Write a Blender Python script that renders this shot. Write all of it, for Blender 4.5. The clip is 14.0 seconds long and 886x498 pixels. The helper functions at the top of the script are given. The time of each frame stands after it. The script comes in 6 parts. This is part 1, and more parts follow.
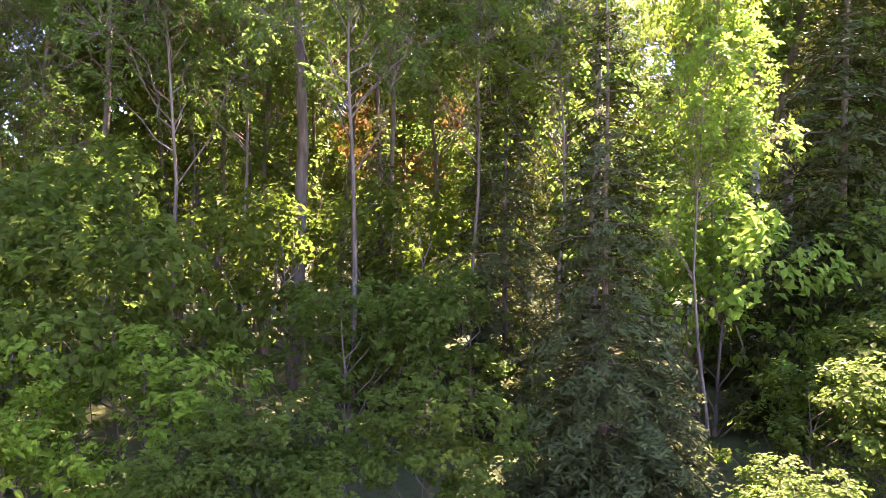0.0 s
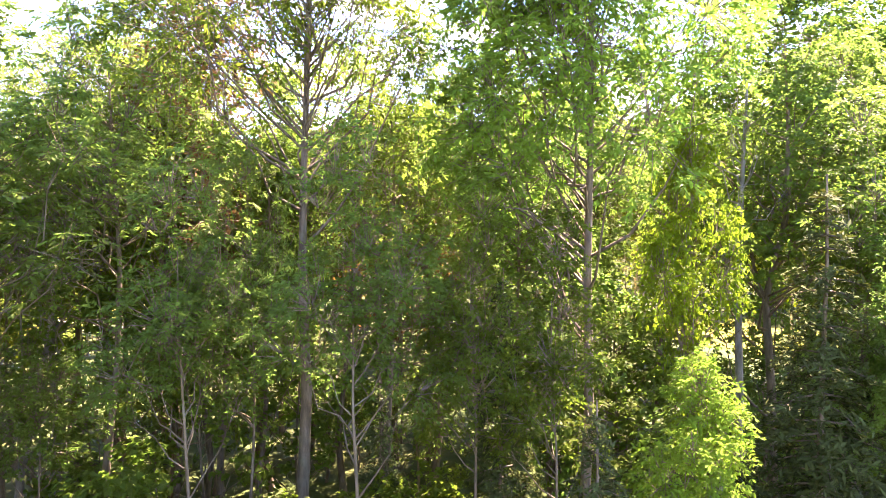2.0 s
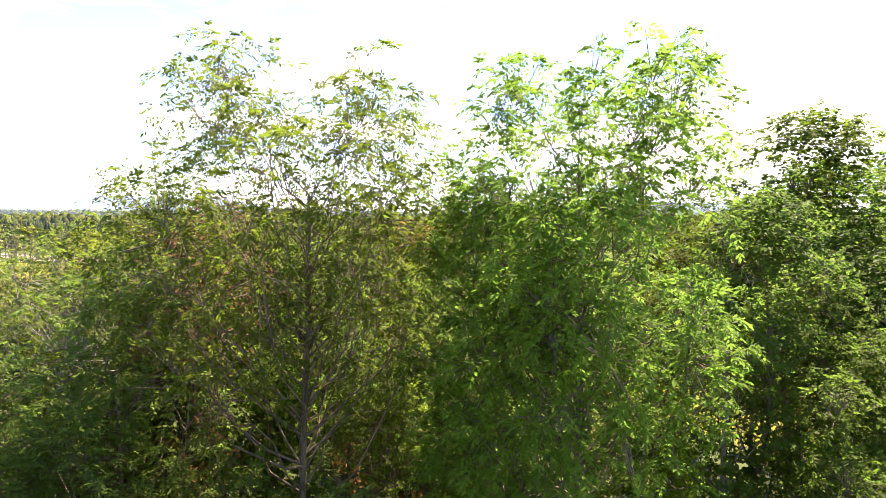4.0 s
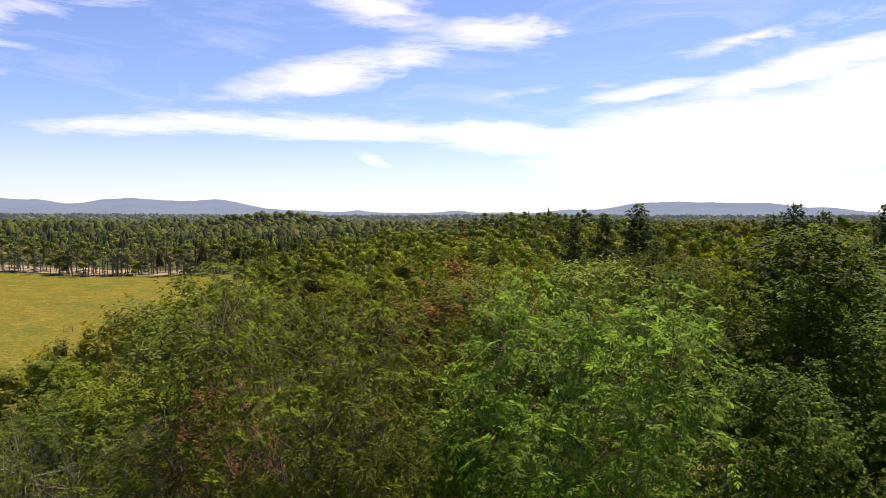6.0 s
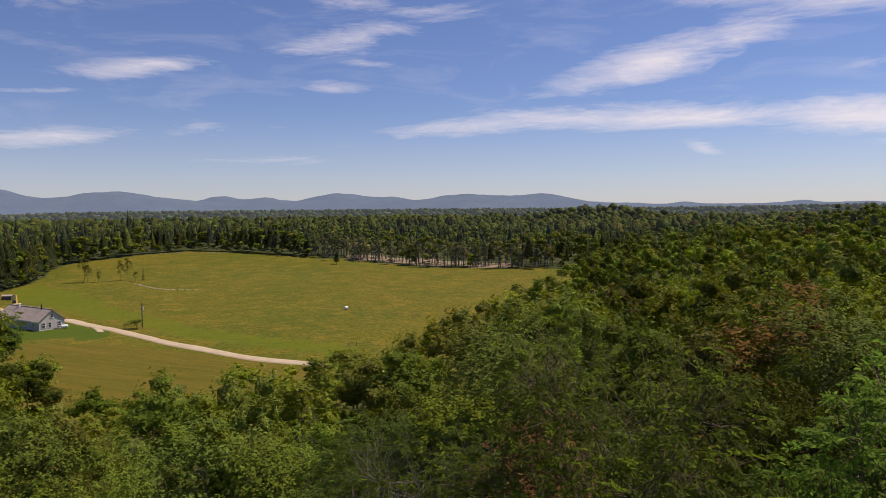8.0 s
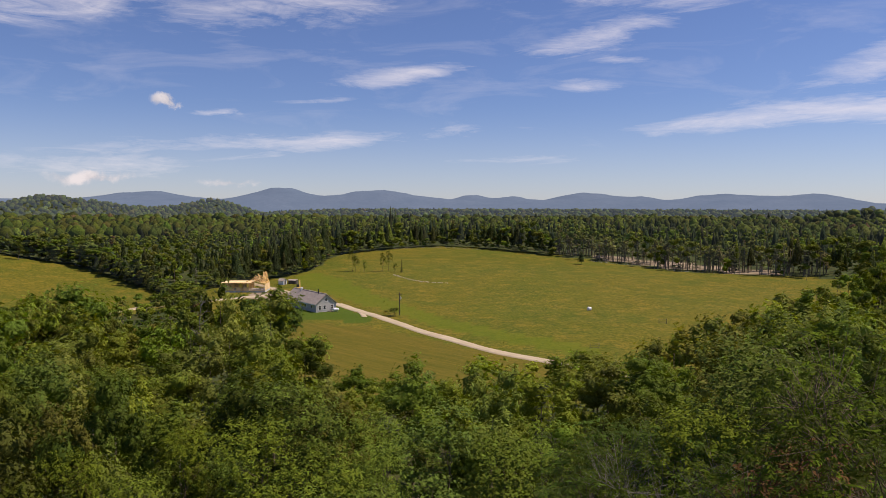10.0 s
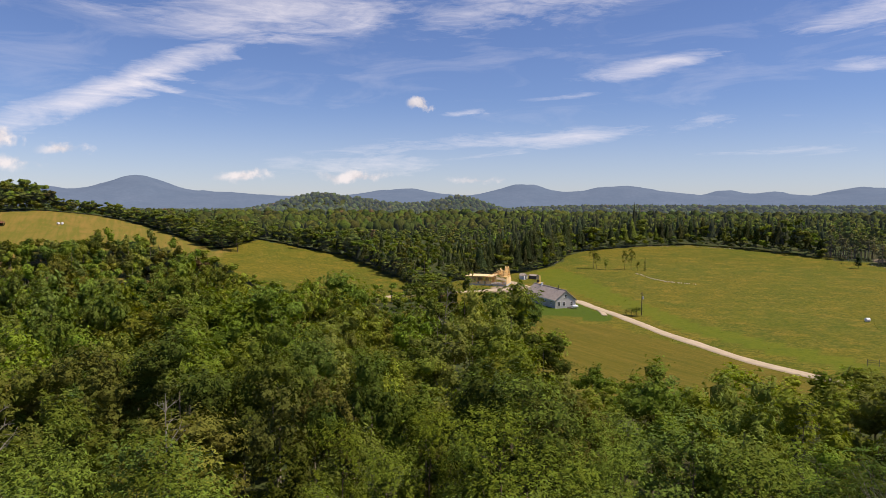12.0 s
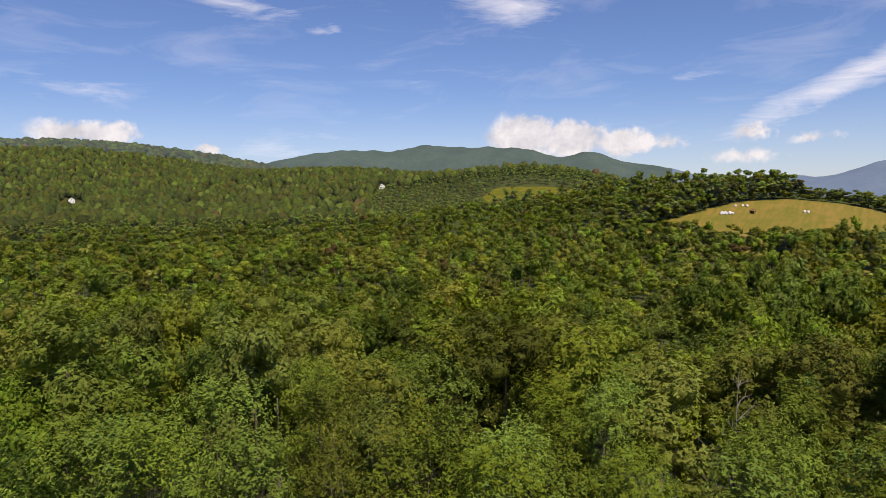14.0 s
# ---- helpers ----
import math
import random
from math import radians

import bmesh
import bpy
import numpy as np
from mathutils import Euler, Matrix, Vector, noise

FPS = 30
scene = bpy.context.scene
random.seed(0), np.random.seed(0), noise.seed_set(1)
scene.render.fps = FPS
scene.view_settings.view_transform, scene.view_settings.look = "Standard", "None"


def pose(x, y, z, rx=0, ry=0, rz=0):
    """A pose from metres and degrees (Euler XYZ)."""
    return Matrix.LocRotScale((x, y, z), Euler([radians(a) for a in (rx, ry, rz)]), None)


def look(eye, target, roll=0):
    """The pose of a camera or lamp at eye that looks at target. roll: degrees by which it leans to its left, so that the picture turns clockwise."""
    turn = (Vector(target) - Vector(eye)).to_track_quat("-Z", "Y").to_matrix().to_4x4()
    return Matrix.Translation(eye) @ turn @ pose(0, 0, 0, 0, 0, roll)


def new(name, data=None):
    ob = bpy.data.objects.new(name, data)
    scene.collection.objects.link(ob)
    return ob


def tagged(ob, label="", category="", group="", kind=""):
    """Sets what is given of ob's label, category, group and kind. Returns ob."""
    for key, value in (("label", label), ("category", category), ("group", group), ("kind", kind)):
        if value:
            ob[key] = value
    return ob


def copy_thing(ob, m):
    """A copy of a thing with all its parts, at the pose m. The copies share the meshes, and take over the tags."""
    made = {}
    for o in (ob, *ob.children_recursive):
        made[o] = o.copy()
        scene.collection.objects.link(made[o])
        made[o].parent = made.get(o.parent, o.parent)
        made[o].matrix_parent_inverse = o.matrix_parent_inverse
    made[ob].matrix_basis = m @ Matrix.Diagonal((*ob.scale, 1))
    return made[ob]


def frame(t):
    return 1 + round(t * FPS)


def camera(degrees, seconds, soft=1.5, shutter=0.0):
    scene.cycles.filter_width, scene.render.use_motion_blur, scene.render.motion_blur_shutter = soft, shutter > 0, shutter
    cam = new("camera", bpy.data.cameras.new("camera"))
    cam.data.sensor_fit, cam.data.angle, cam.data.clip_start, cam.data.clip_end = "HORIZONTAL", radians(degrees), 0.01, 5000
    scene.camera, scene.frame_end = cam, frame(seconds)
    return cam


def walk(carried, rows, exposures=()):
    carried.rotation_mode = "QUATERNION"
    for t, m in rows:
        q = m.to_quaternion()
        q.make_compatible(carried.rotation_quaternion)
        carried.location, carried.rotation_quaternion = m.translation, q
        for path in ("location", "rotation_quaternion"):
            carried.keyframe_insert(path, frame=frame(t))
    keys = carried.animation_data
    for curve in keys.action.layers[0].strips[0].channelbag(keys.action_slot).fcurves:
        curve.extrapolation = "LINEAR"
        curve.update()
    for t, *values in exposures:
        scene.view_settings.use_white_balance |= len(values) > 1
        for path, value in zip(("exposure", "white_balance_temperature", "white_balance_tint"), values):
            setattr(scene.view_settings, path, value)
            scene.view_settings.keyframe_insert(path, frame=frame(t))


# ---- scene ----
cam = camera(65.0, 14.0, soft=0.5)
# a drone lifts straight up behind the first row of trees, hovers, then turns to its left
PATH = [  # seconds, x, y, z, yaw, pitch, roll
    (0.0, 0, 0, 4.0, 0.9, -2.45, 0), (0.5, 0, -.08, 5.85, 0.7, -2.65, 0), (1.0, 0, -.17, 7.7, 0.7, -2.85, -0.1),
    (1.5, -.07, -.31, 9.2, 0.5, -2.85, -0.1), (2.0, -.13, -.43, 10.1, 0.3, -2.75, -0.2), (2.5, -.18, -.67, 11.1, 0.2, -2.65, -0.3),
    (3.0, -.22, -.9, 12.9, -0.1, -2.85, -0.4), (3.5, -.21, -.9, 14.9, -0.2, -2.75, -0.4), (4.0, -.2, -.8, 17.0, -0.3, -2.65, -0.4),
    (6.3, -.2, -.8, 22.9, 0, -2.65, 0), (6.5, -.2, -.8, 23.2, 0.45, -2.65, 0), (7.0, -.2, -.8, 23.7, 0.82, -2.8, 0.3),
    (7.5, -.2, -.8, 24, 9.88, -3.1, 0.6), (8.0, -.2, -.8, 24, 25.99, -3.18, 0.6), (8.5, -.2, -.8, 24, 39.3, -3.22, 0.5),
    (8.7, -.2, -.8, 24, 41.67, -3.24, 0.4),
    (10.8, -.2, -.8, 24, 48.74, -3.2, -.3), (11.0, -.2, -.8, 24, 50.39, -3.25, -0.3), (11.5, -.2, -.8, 24, 56.99, -3.37, -0.3),
    (12.0, -.2, -.8, 24, 65.7, -3.54, -0.25), (12.5, -.2, -.8, 24, 77.03, -3.75, -0.1), (13.0, -.2, -.8, 24, 91.76, -3.98, 0.1),
    (13.5, -.2, -.8, 24, 106.69, -4.17, 0.4), (14.0, -.2, -.8, 24, 122.07, -4.31, 0.6)]
EXPOSURE = [(0.0, 4.45, 7000, 54), (1.0, 4.75, 7000, 44), (2.0, 4.2, 7500, 35), (3.0, 3.4, 7500, 27), (4.2, 2.3, 7400, 23), (6.3, 0.55, 7700, 23), (7.0, 0.15, 7500, 23), (8.5, -0.1, 7200, 22), (11.0, 0.02, 7000, 20), (14.0, 0.15, 7000, 18)]
walk(cam, [(t, pose(x, y, z, 90 + p, r, w)) for t, x, y, z, w, p, r in PATH], EXPOSURE)

# ---- sun and sky ----
SUN_AZ, SUN_EL = -37.0, 59.0      # degrees to the left of the first heading, degrees up
sun = new("sun", bpy.data.lights.new("sun", "SUN"))
sun.data.energy, sun.data.angle, sun.data.color = 5.0, radians(0.53), (1.0, 0.95, 0.86)
_sd = Vector((-math.sin(radians(SUN_AZ)) * math.cos(radians(SUN_EL)), math.cos(radians(SUN_AZ)) * math.cos(radians(SUN_EL)), math.sin(radians(SUN_EL))))
sun.matrix_world = look(_sd * 60, (0, 0, 0))


class Nodes:
    """Short hand for building node trees."""

    def __init__(self, tree):
        self.t = tree
        tree.nodes.clear()

    def add(self, kind, **values):
        n = self.t.nodes.new(kind)
        for k, v in values.items():
            if k == "op":
                n.operation = v
            elif k == "clamp":
                n.use_clamp = v
            elif k == "blend":
                n.blend_type = v
            elif k == "dtype":
                n.data_type = v
        return n

    def put(self, socket, value):
        if isinstance(value, bpy.types.NodeSocket):
            self.t.links.new(value, socket)
        elif value is not None:
            socket.default_value = value

    def math(self, op, a, b=None, c=None, clamp=False):
        n = self.add("ShaderNodeMath", op=op, clamp=clamp)
        for s, v in zip(n.inputs, (a, b, c)):
            self.put(s, v)
        return n.outputs[0]

    def mix(self, f, a, b, blend="MIX"):
        n = self.add("ShaderNodeMix", dtype="RGBA", blend=blend)
        self.put(n.inputs[0], f)
        self.put(n.inputs[6], a)
        self.put(n.inputs[7], b)
        return n.outputs[2]

    def noise(self, vec, scale, detail=4.0, rough=0.55, distortion=0.0):
        n = self.add("ShaderNodeTexNoise")
        self.put(n.inputs["Vector"], vec)
        n.inputs["Scale"].default_value, n.inputs["Detail"].default_value = scale, detail
        n.inputs["Roughness"].default_value, n.inputs["Distortion"].default_value = rough, distortion
        return n.outputs["Fac"], n.outputs["Color"]

    def range(self, v, a, b, c=0.0, d=1.0, smooth=False):
        n = self.add("ShaderNodeMapRange")
        n.interpolation_type = "SMOOTHSTEP" if smooth else "LINEAR"
        self.put(n.inputs[0], v)
        for i, x in enumerate((a, b, c, d)):
            self.put(n.inputs[1 + i], x)
        return n.outputs[0]


world = bpy.data.worlds.new("sky")
scene.world = world
world.use_nodes = True
W = Nodes(world.node_tree)
sky = W.add("ShaderNodeTexSky")
sky.sky_type, sky.sun_disc = "NISHITA", False
sky.sun_elevation, sky.sun_rotation = radians(SUN_EL), radians(-SUN_AZ)
sky.altitude, sky.air_density, sky.dust_density, sky.ozone_density = 300, 1.0, 0.2, 2.2
geo = W.add("ShaderNodeTexCoord")
sep = W.add("ShaderNodeSeparateXYZ")
W.put(sep.inputs[0], geo.outputs["Generated"])
bearing = W.math("MULTIPLY", W.math("ARCTAN2", W.math("MULTIPLY", sep.outputs[0], -1.0), sep.outputs[1]), 57.2958)
height = W.math("MULTIPLY", W.math("ARCSINE", sep.outputs[2]), 57.2958)
flat = W.add("ShaderNodeCombineXYZ")
W.put(flat.inputs[0], bearing), W.put(flat.inputs[1], height)
# streaky warp: long in bearing, short in height
stretch = W.add("ShaderNodeMapping")
W.put(stretch.inputs[0], flat.outputs[0])
stretch.inputs["Rotation"].default_value = (0, 0, radians(8))
stretch.inputs["Scale"].default_value = (0.09, 0.42, 1)
fib, fibc = W.noise(stretch.outputs[0], 1.0, 7, 0.62, 0.8)
warp = W.add("ShaderNodeVectorMath", op="MULTIPLY_ADD")
W.put(warp.inputs[0], fibc)
warp.inputs[1].default_value, warp.inputs[2].default_value = (7, 1.6, 0), (-3.5, -0.8, 0)
warped = W.add("ShaderNodeVectorMath", op="ADD")
W.put(warped.inputs[0], flat.outputs[0]), W.put(warped.inputs[1], warp.outputs[0])
puffn, puffc = W.noise(flat.outputs[0], 0.55, 6, 0.6, 0.2)
pwarp = W.add("ShaderNodeVectorMath", op="MULTIPLY_ADD")
W.put(pwarp.inputs[0], puffc)
pwarp.inputs[1].default_value, pwarp.inputs[2].default_value = (3.0, 1.7, 0), (-1.5, -0.85, 0)
puffed = W.add("ShaderNodeVectorMath", op="ADD")
W.put(puffed.inputs[0], flat.outputs[0]), W.put(puffed.inputs[1], pwarp.outputs[0])


def blots(rows, where):
    """Soft ellipses in bearing and height: bearing, height, half length, half thickness, slope, weight."""
    total = None
    for a, e, su, sv, slope, w in rows:
        m = W.add("ShaderNodeMapping")
        m.vector_type = "TEXTURE"
        W.put(m.inputs[0], where)
        m.inputs["Location"].default_value = (a, e, 0)
        m.inputs["Rotation"].default_value = (0, 0, radians(-slope))
        m.inputs["Scale"].default_value = (su * 1.5, sv * 1.6, 1)
        g = W.add("ShaderNodeTexGradient")
        g.gradient_type = "SPHERICAL"
        W.put(g.inputs[0], m.outputs[0])
        v = W.math("MULTIPLY", g.outputs["Fac"], w)
        total = v if total is None else W.math("MAXIMUM", total, v)
    return total


CIRRUS_AHEAD = [(-24, 5.8, 15, 3.0, 4, 1.8), (-33, 9.5, 9, 2.2, 9, 1.1), (-17, 9.9, 6, .6, 4, .9), (-28, 10.7, 9, 1.1, 9, 1.25), (-6, 6.3, 10, 1.2, -3, 1.15), (7, 7.0, 16, .9, -2, 1.0), (9, 11.4, 9, 1.5, 14, 1.0), (6, 17, 6, 1.7, -12, .9),
                (-4, 14.6, 5, 1.2, 2, .95), (30, 16, 8, 0.8, -4, .55), (-23, 12.9, 5, .5, 8, .7), (5.3, 4.5, 2, .5, -20, .7), (32, 11.9, 2.5, .4, 0, .6),
                (-8, 10.2, 6, .5, 4, .45), (-33, 14, 9, 1.0, 6, .5)]
CIRRUS_LEFT = [(49.4, 10.9, 6, .7, 8, 0.78), (32, 14, 8, 1.0, 11, 0.74), (34.5, 9.9, 3, .45, 0, 0.66), (24, 6.9, 9, .7, 4, 0.61), (64.4, 7.5, 2.2, .35, 8, 0.57),
               (59, 5.3, 19, .8, 4, 0.61), (60, 15.4, 9, 1.7, 7, 0.66), (56, 8.8, 5, .4, 5, 0.41), (70, 3.4, 14, 1.2, 3, 0.49), (40, 4, 12, .4, 1, 0.33)]
CIRRUS_BACK = [(88.5, 9.4, 11.5, 1.05, 22, 1.1), (79, 15, 10, 2.1, 6, .85), (117, 14.8, 4.5, 1.3, -12, .7), (139, 14.8, 5, .8, -8, .8), (131, 13, 1.7, .4, 0, .7),
               (94, 14.5, 6, 1.2, -10, .35), (136, 3.8, 8, 1.6, 5, .4), (150, 8, 8, 2.2, 0, .3), (122, 11, 8, 3, 20, .25), (103, 9, 3, .3, 3, .4)]
CUMULUS = [(67.6, 8.2, 1.35, .55, 0, .85), (107.6, 4.1, 2.6, 1.1, 0, 1.0), (111.5, 4.5, 3.2, 1.5, 0, 1.1), (115.4, 4.8, 3.2, 1.7, 0, 1.15), (98.4, 4.6, 1.6, .9, 0, .7), (104.3, 4.0, 1.9, 1.0, 0, .62),
           (94.4, 4.0, 2.2, .6, 0, .62), (149, 4.9, 4.5, 1.0, 0, .95), (140.5, 3.9, 1.3, .6, 0, .8), (82, 2.3, 3, .6, 0, .6), (73, 2.4, 4, .6, 0, .65), (63, 2.1, 5, .5, 0, .5),
           (99, 2.9, 5, .8, 0, .55)]
c_mask = W.math("MAXIMUM", W.math("MAXIMUM", blots(CIRRUS_AHEAD, warped.outputs[0]), blots(CIRRUS_LEFT, warped.outputs[0])), blots(CIRRUS_BACK, warped.outputs[0]))
fine_map = W.add("ShaderNodeMapping")
W.put(fine_map.inputs[0], flat.outputs[0])
fine_map.inputs["Rotation"].default_value, fine_map.inputs["Scale"].default_value = (0, 0, radians(11)), (0.22, 1.5, 1)
fibre = W.noise(fine_map.outputs[0], 1.0, 6, 0.7, 1.5)[0]
ragged = W.math("ADD", W.math("MULTIPLY", W.math("SUBTRACT", fib, 0.5), 1.6), W.math("MULTIPLY", W.math("SUBTRACT", fibre, 0.5), 0.8))
c_dens = W.math("MULTIPLY", W.range(W.math("ADD", W.math("MULTIPLY", c_mask, 1.15), ragged), 0.22, 1.2, 0, 1), W.range(c_mask, 0.0, 0.3, 0, 1, True))
p_mask = blots(CUMULUS, puffed.outputs[0])
p_dens = W.range(W.math("ADD", p_mask, W.math("MULTIPLY", W.math("SUBTRACT", puffn, 0.5), 0.7)), 0.28, 0.62, 0, 1, True)
p_dens = W.math("MULTIPLY", p_dens, W.range(p_mask, 0.0, 0.2))
veil = W.math("MULTIPLY", W.range(fib, 0.5, 0.85, 0, 0.22), W.range(height, 0, 4))
low = W.range(height, 0.0, 9.0, 0.16, 0.0, True)
cirrus = W.math("MAXIMUM", W.math("MAXIMUM", W.math("MULTIPLY", c_dens, 0.74), veil), low)
CLOUD = (11.5, 11.6, 12.0, 1)
blue = W.mix(1.0, sky.outputs[0], (0.76, 0.93, 1.3, 1), "MULTIPLY")
col = W.mix(cirrus, blue, CLOUD)
puff_shade = W.mix(W.range(puffn, 0.35, 0.62), (7.0, 7.2, 7.7, 1), (10.5, 10.5, 10.6, 1))
col = W.mix(W.math("MULTIPLY", p_dens, 0.9), col, puff_shade)
back = W.add("ShaderNodeBackground")
W.put(back.inputs[0], col)
back.inputs[1].default_value = 0.08
wout = W.add("ShaderNodeOutputWorld")
W.put(wout.inputs[0], back.outputs[0])

# ---- materials ----
def material(name):
    m = bpy.data.materials.new(name)
    m.use_nodes = True
    return m, Nodes(m.node_tree)


def finish(n, shader):
    n.put(n.add("ShaderNodeOutputMaterial").inputs[0], shader)


def principled(n, color, rough=0.7, metal=0.0, normal=None, spec=0.4):
    b = n.add("ShaderNodeBsdfPrincipled")
    n.put(b.inputs["Base Color"], color), n.put(b.inputs["Roughness"], rough)
    n.put(b.inputs["Metallic"], metal), n.put(b.inputs["Specular IOR Level"], spec)
    n.put(b.inputs["Normal"], normal)
    return b.outputs[0]


def bump(n, height, strength=0.4, distance=0.02):
    b = n.add("ShaderNodeBump")
    b.inputs["Strength"].default_value, b.inputs["Distance"].default_value = strength, distance
    n.put(b.inputs["Height"], height)
    return b.outputs[0]


def leafy(name, color, through_col, spread=0.36, tint=False, share=0.47, haze_glow=0.0, rough_mass=True, gaps=None, gloss=(0.65, 0.03)):
    """Leaves: gloss on top, light coming through, every leaf and every tree a little different."""
    m, n = material(name)
    island = n.add("ShaderNodeNewGeometry").outputs["Random Per Island"]
    if tint:
        a = n.add("ShaderNodeVertexColor")
        a.layer_name = "tint"
        base = a.outputs[0]
        lit = n.mix(1.0, base, (2.3, 2.3, 0.9, 1), "MULTIPLY")
        tree = n.noise(n.add("ShaderNodeNewGeometry").outputs["Position"], 0.05, 1)[0]
    else:
        base, lit = (*color, 1), (*through_col, 1)
        tree = n.add("ShaderNodeObjectInfo").outputs["Random"]
    hsv = []
    grain = n.noise(n.add("ShaderNodeNewGeometry").outputs["Position"], (1.6 if rough_mass else 5.0) if tint else 30.0, 5 if tint else 3, 0.8)[0]
    for c in (base, lit):
        h = n.add("ShaderNodeHueSaturation")
        n.put(h.inputs["Hue"], n.math("ADD", n.range(tree, 0, 1, 0.48, 0.507), n.range(island, 0, 1, -0.012, 0.012)))
        n.put(h.inputs["Saturation"], n.range(tree, 0, 1, 1.1, 1.0))
        v = n.math("MULTIPLY", n.range(island, 0, 1, 1 - spread * 0.6, 1 + spread * 0.7), n.range(tree, 0, 1, 0.82, 1.2))
        n.put(h.inputs["Value"], n.math("MULTIPLY", v, n.range(grain, 0.38, 0.62, 0.5, 1.5) if tint and rough_mass else n.range(grain, 0.3, 0.7, 0.85, 1.15)))
        n.put(h.inputs["Color"], c)
        hsv.append(h.outputs[0])
    relief = bump(n, grain, 1.0, 0.9) if tint and rough_mass else None
    p = principled(n, hsv[0], gloss[0], spec=gloss[1], normal=relief)
    t = n.add("ShaderNodeBsdfTranslucent")
    n.put(t.inputs[0], hsv[1])
    s = n.add("ShaderNodeMixShader")
    s.inputs[0].default_value = share
    n.put(s.inputs[1], p), n.put(s.inputs[2], t.outputs[0])
    out = s.outputs[0]
    if gaps:                                               # a spray of small leaves with gaps between them
        g = n.noise(n.add("ShaderNodeNewGeometry").outputs["Position"], gaps[0], 3, 0.6)[0]
        clear = n.add("ShaderNodeMixShader")
        n.put(clear.inputs[0], n.range(g, gaps[1] - 0.015, gaps[1] + 0.015))
        n.put(clear.inputs[1], n.add("ShaderNodeBsdfTransparent").outputs[0]), n.put(clear.inputs[2], out)
        out = clear.outputs[0]
    if haze_glow:                                                # haze put in as blue emission, for distant woods
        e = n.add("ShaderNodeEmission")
        e.inputs[0].default_value, e.inputs[1].default_value = (0.34, 0.44, 0.62, 1), haze_glow
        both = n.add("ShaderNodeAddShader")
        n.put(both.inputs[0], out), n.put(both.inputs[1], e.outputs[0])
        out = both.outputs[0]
    finish(n, out)
    return m


def barky(name, dark, light, scale=9.0):
    m, n = material(name)
    tc = n.add("ShaderNodeTexCoord").outputs["Object"]
    mp = n.add("ShaderNodeMapping")
    n.put(mp.inputs[0], tc)
    mp.inputs["Scale"].default_value = (1, 1, 0.22)
    f = n.noise(mp.outputs[0], scale, 6, 0.65)[0]
    g = n.noise(tc, 1.3, 3)[0]
    c = n.mix(n.range(f, 0.32, 0.7), (*dark, 1), (*light, 1))
    c = n.mix(n.range(g, 0.55, 0.75, 0, 0.5), c, (0.16, 0.18, 0.12, 1))
    finish(n, principled(n, c, 0.9, normal=bump(n, f, 0.8, 0.03), spec=0.2))
    return m


def plain(name, color, rough=0.6, metal=0.0, vary=0.12, scale=3.0, spec=0.4):
    m, n = material(name)
    tc = n.add("ShaderNodeTexCoord").outputs["Object"]
    a, b = n.noise(tc, scale, 5)[0], n.noise(tc, scale * 14, 3)[0]
    v = n.math("ADD", n.range(a, 0.3, 0.7, 1 - vary, 1 + vary), n.range(b, 0.3, 0.7, -vary * .5, vary * .5))
    h = n.add("ShaderNodeHueSaturation")
    n.put(h.inputs["Value"], v), n.put(h.inputs["Color"], (*color, 1))
    finish(n, principled(n, h.outputs[0], rough, metal, bump(n, b, 0.15, 0.01), spec))
    return m


M_MAPLE = leafy("maple leaves", (0.052, 0.074, 0.012), (0.14, 0.245, 0.042), gloss=(.55, .07))
M_BRIGHT = leafy("bright young leaves", (0.092, 0.145, 0.016), (0.165, 0.285, 0.042), gloss=(.55, .07))
M_OLIVE = leafy("olive leaves", (0.06, 0.08, 0.014), (0.175, 0.28, 0.05), gloss=(.55, .07))
M_DARKLEAF = leafy("dark leaves", (0.05, 0.066, 0.014), (0.14, 0.2, 0.026), gloss=(.55, .07))
M_RED = leafy("red-brown leaves", (0.115, 0.056, 0.022), (0.09, 0.055, 0.02), share=0.25)
M_RUST = leafy("yellowing leaves", (0.165, 0.1, 0.028), (0.13, 0.1, 0.028), share=0.3)
M_SPRUCE = leafy("spruce needles", (0.052, 0.068, 0.022), (0.08, 0.1, 0.025), share=0.15)
M_PINE = leafy("pine needles", (0.05, 0.072, 0.028), (0.08, 0.12, 0.03), share=0.2)
M_WOODS = leafy("woodland leaves", (1, 1, 1), (1, 1, 1), spread=0.3, tint=True, share=0.14, gaps=(2.4, 0.45))
# hill, far and mid woods: a little blue emission stands in for haze
M_HILLWOODS = leafy("leaves of the hill woods", (1, 1, 1), (1, 1, 1), spread=0.3, tint=True, share=0.14, haze_glow=0.016)
M_NEARWOODS = leafy("leaves of the nearer wood", (1, 1, 1), (1, 1, 1), spread=0.4, tint=True, share=0.15, rough_mass=False, gaps=(7.5, 0.46))
M_FARWOODS = leafy("far woods with haze glow", (1, 1, 1), (1, 1, 1), spread=0.3, tint=True, share=0.34, haze_glow=0.12)
M_MIDWOODS = leafy("leaves of the wood beyond the fields", (1, 1, 1), (1, 1, 1), spread=0.3, tint=True, share=0.14, haze_glow=0.012)
M_GREENWOOD = leafy("green leaves of the wood", (0.1, 0.138, 0.024), (0.16, 0.225, 0.028), share=0.15)
M_LIGHTWOOD = leafy("light-green leaves of the wood", (0.128, 0.175, 0.027), (0.188, 0.26, 0.031), share=0.15)
M_OLIVEWOOD = leafy("olive leaves of the wood", (0.09, 0.108, 0.02), (0.15, 0.195, 0.026), share=0.15)
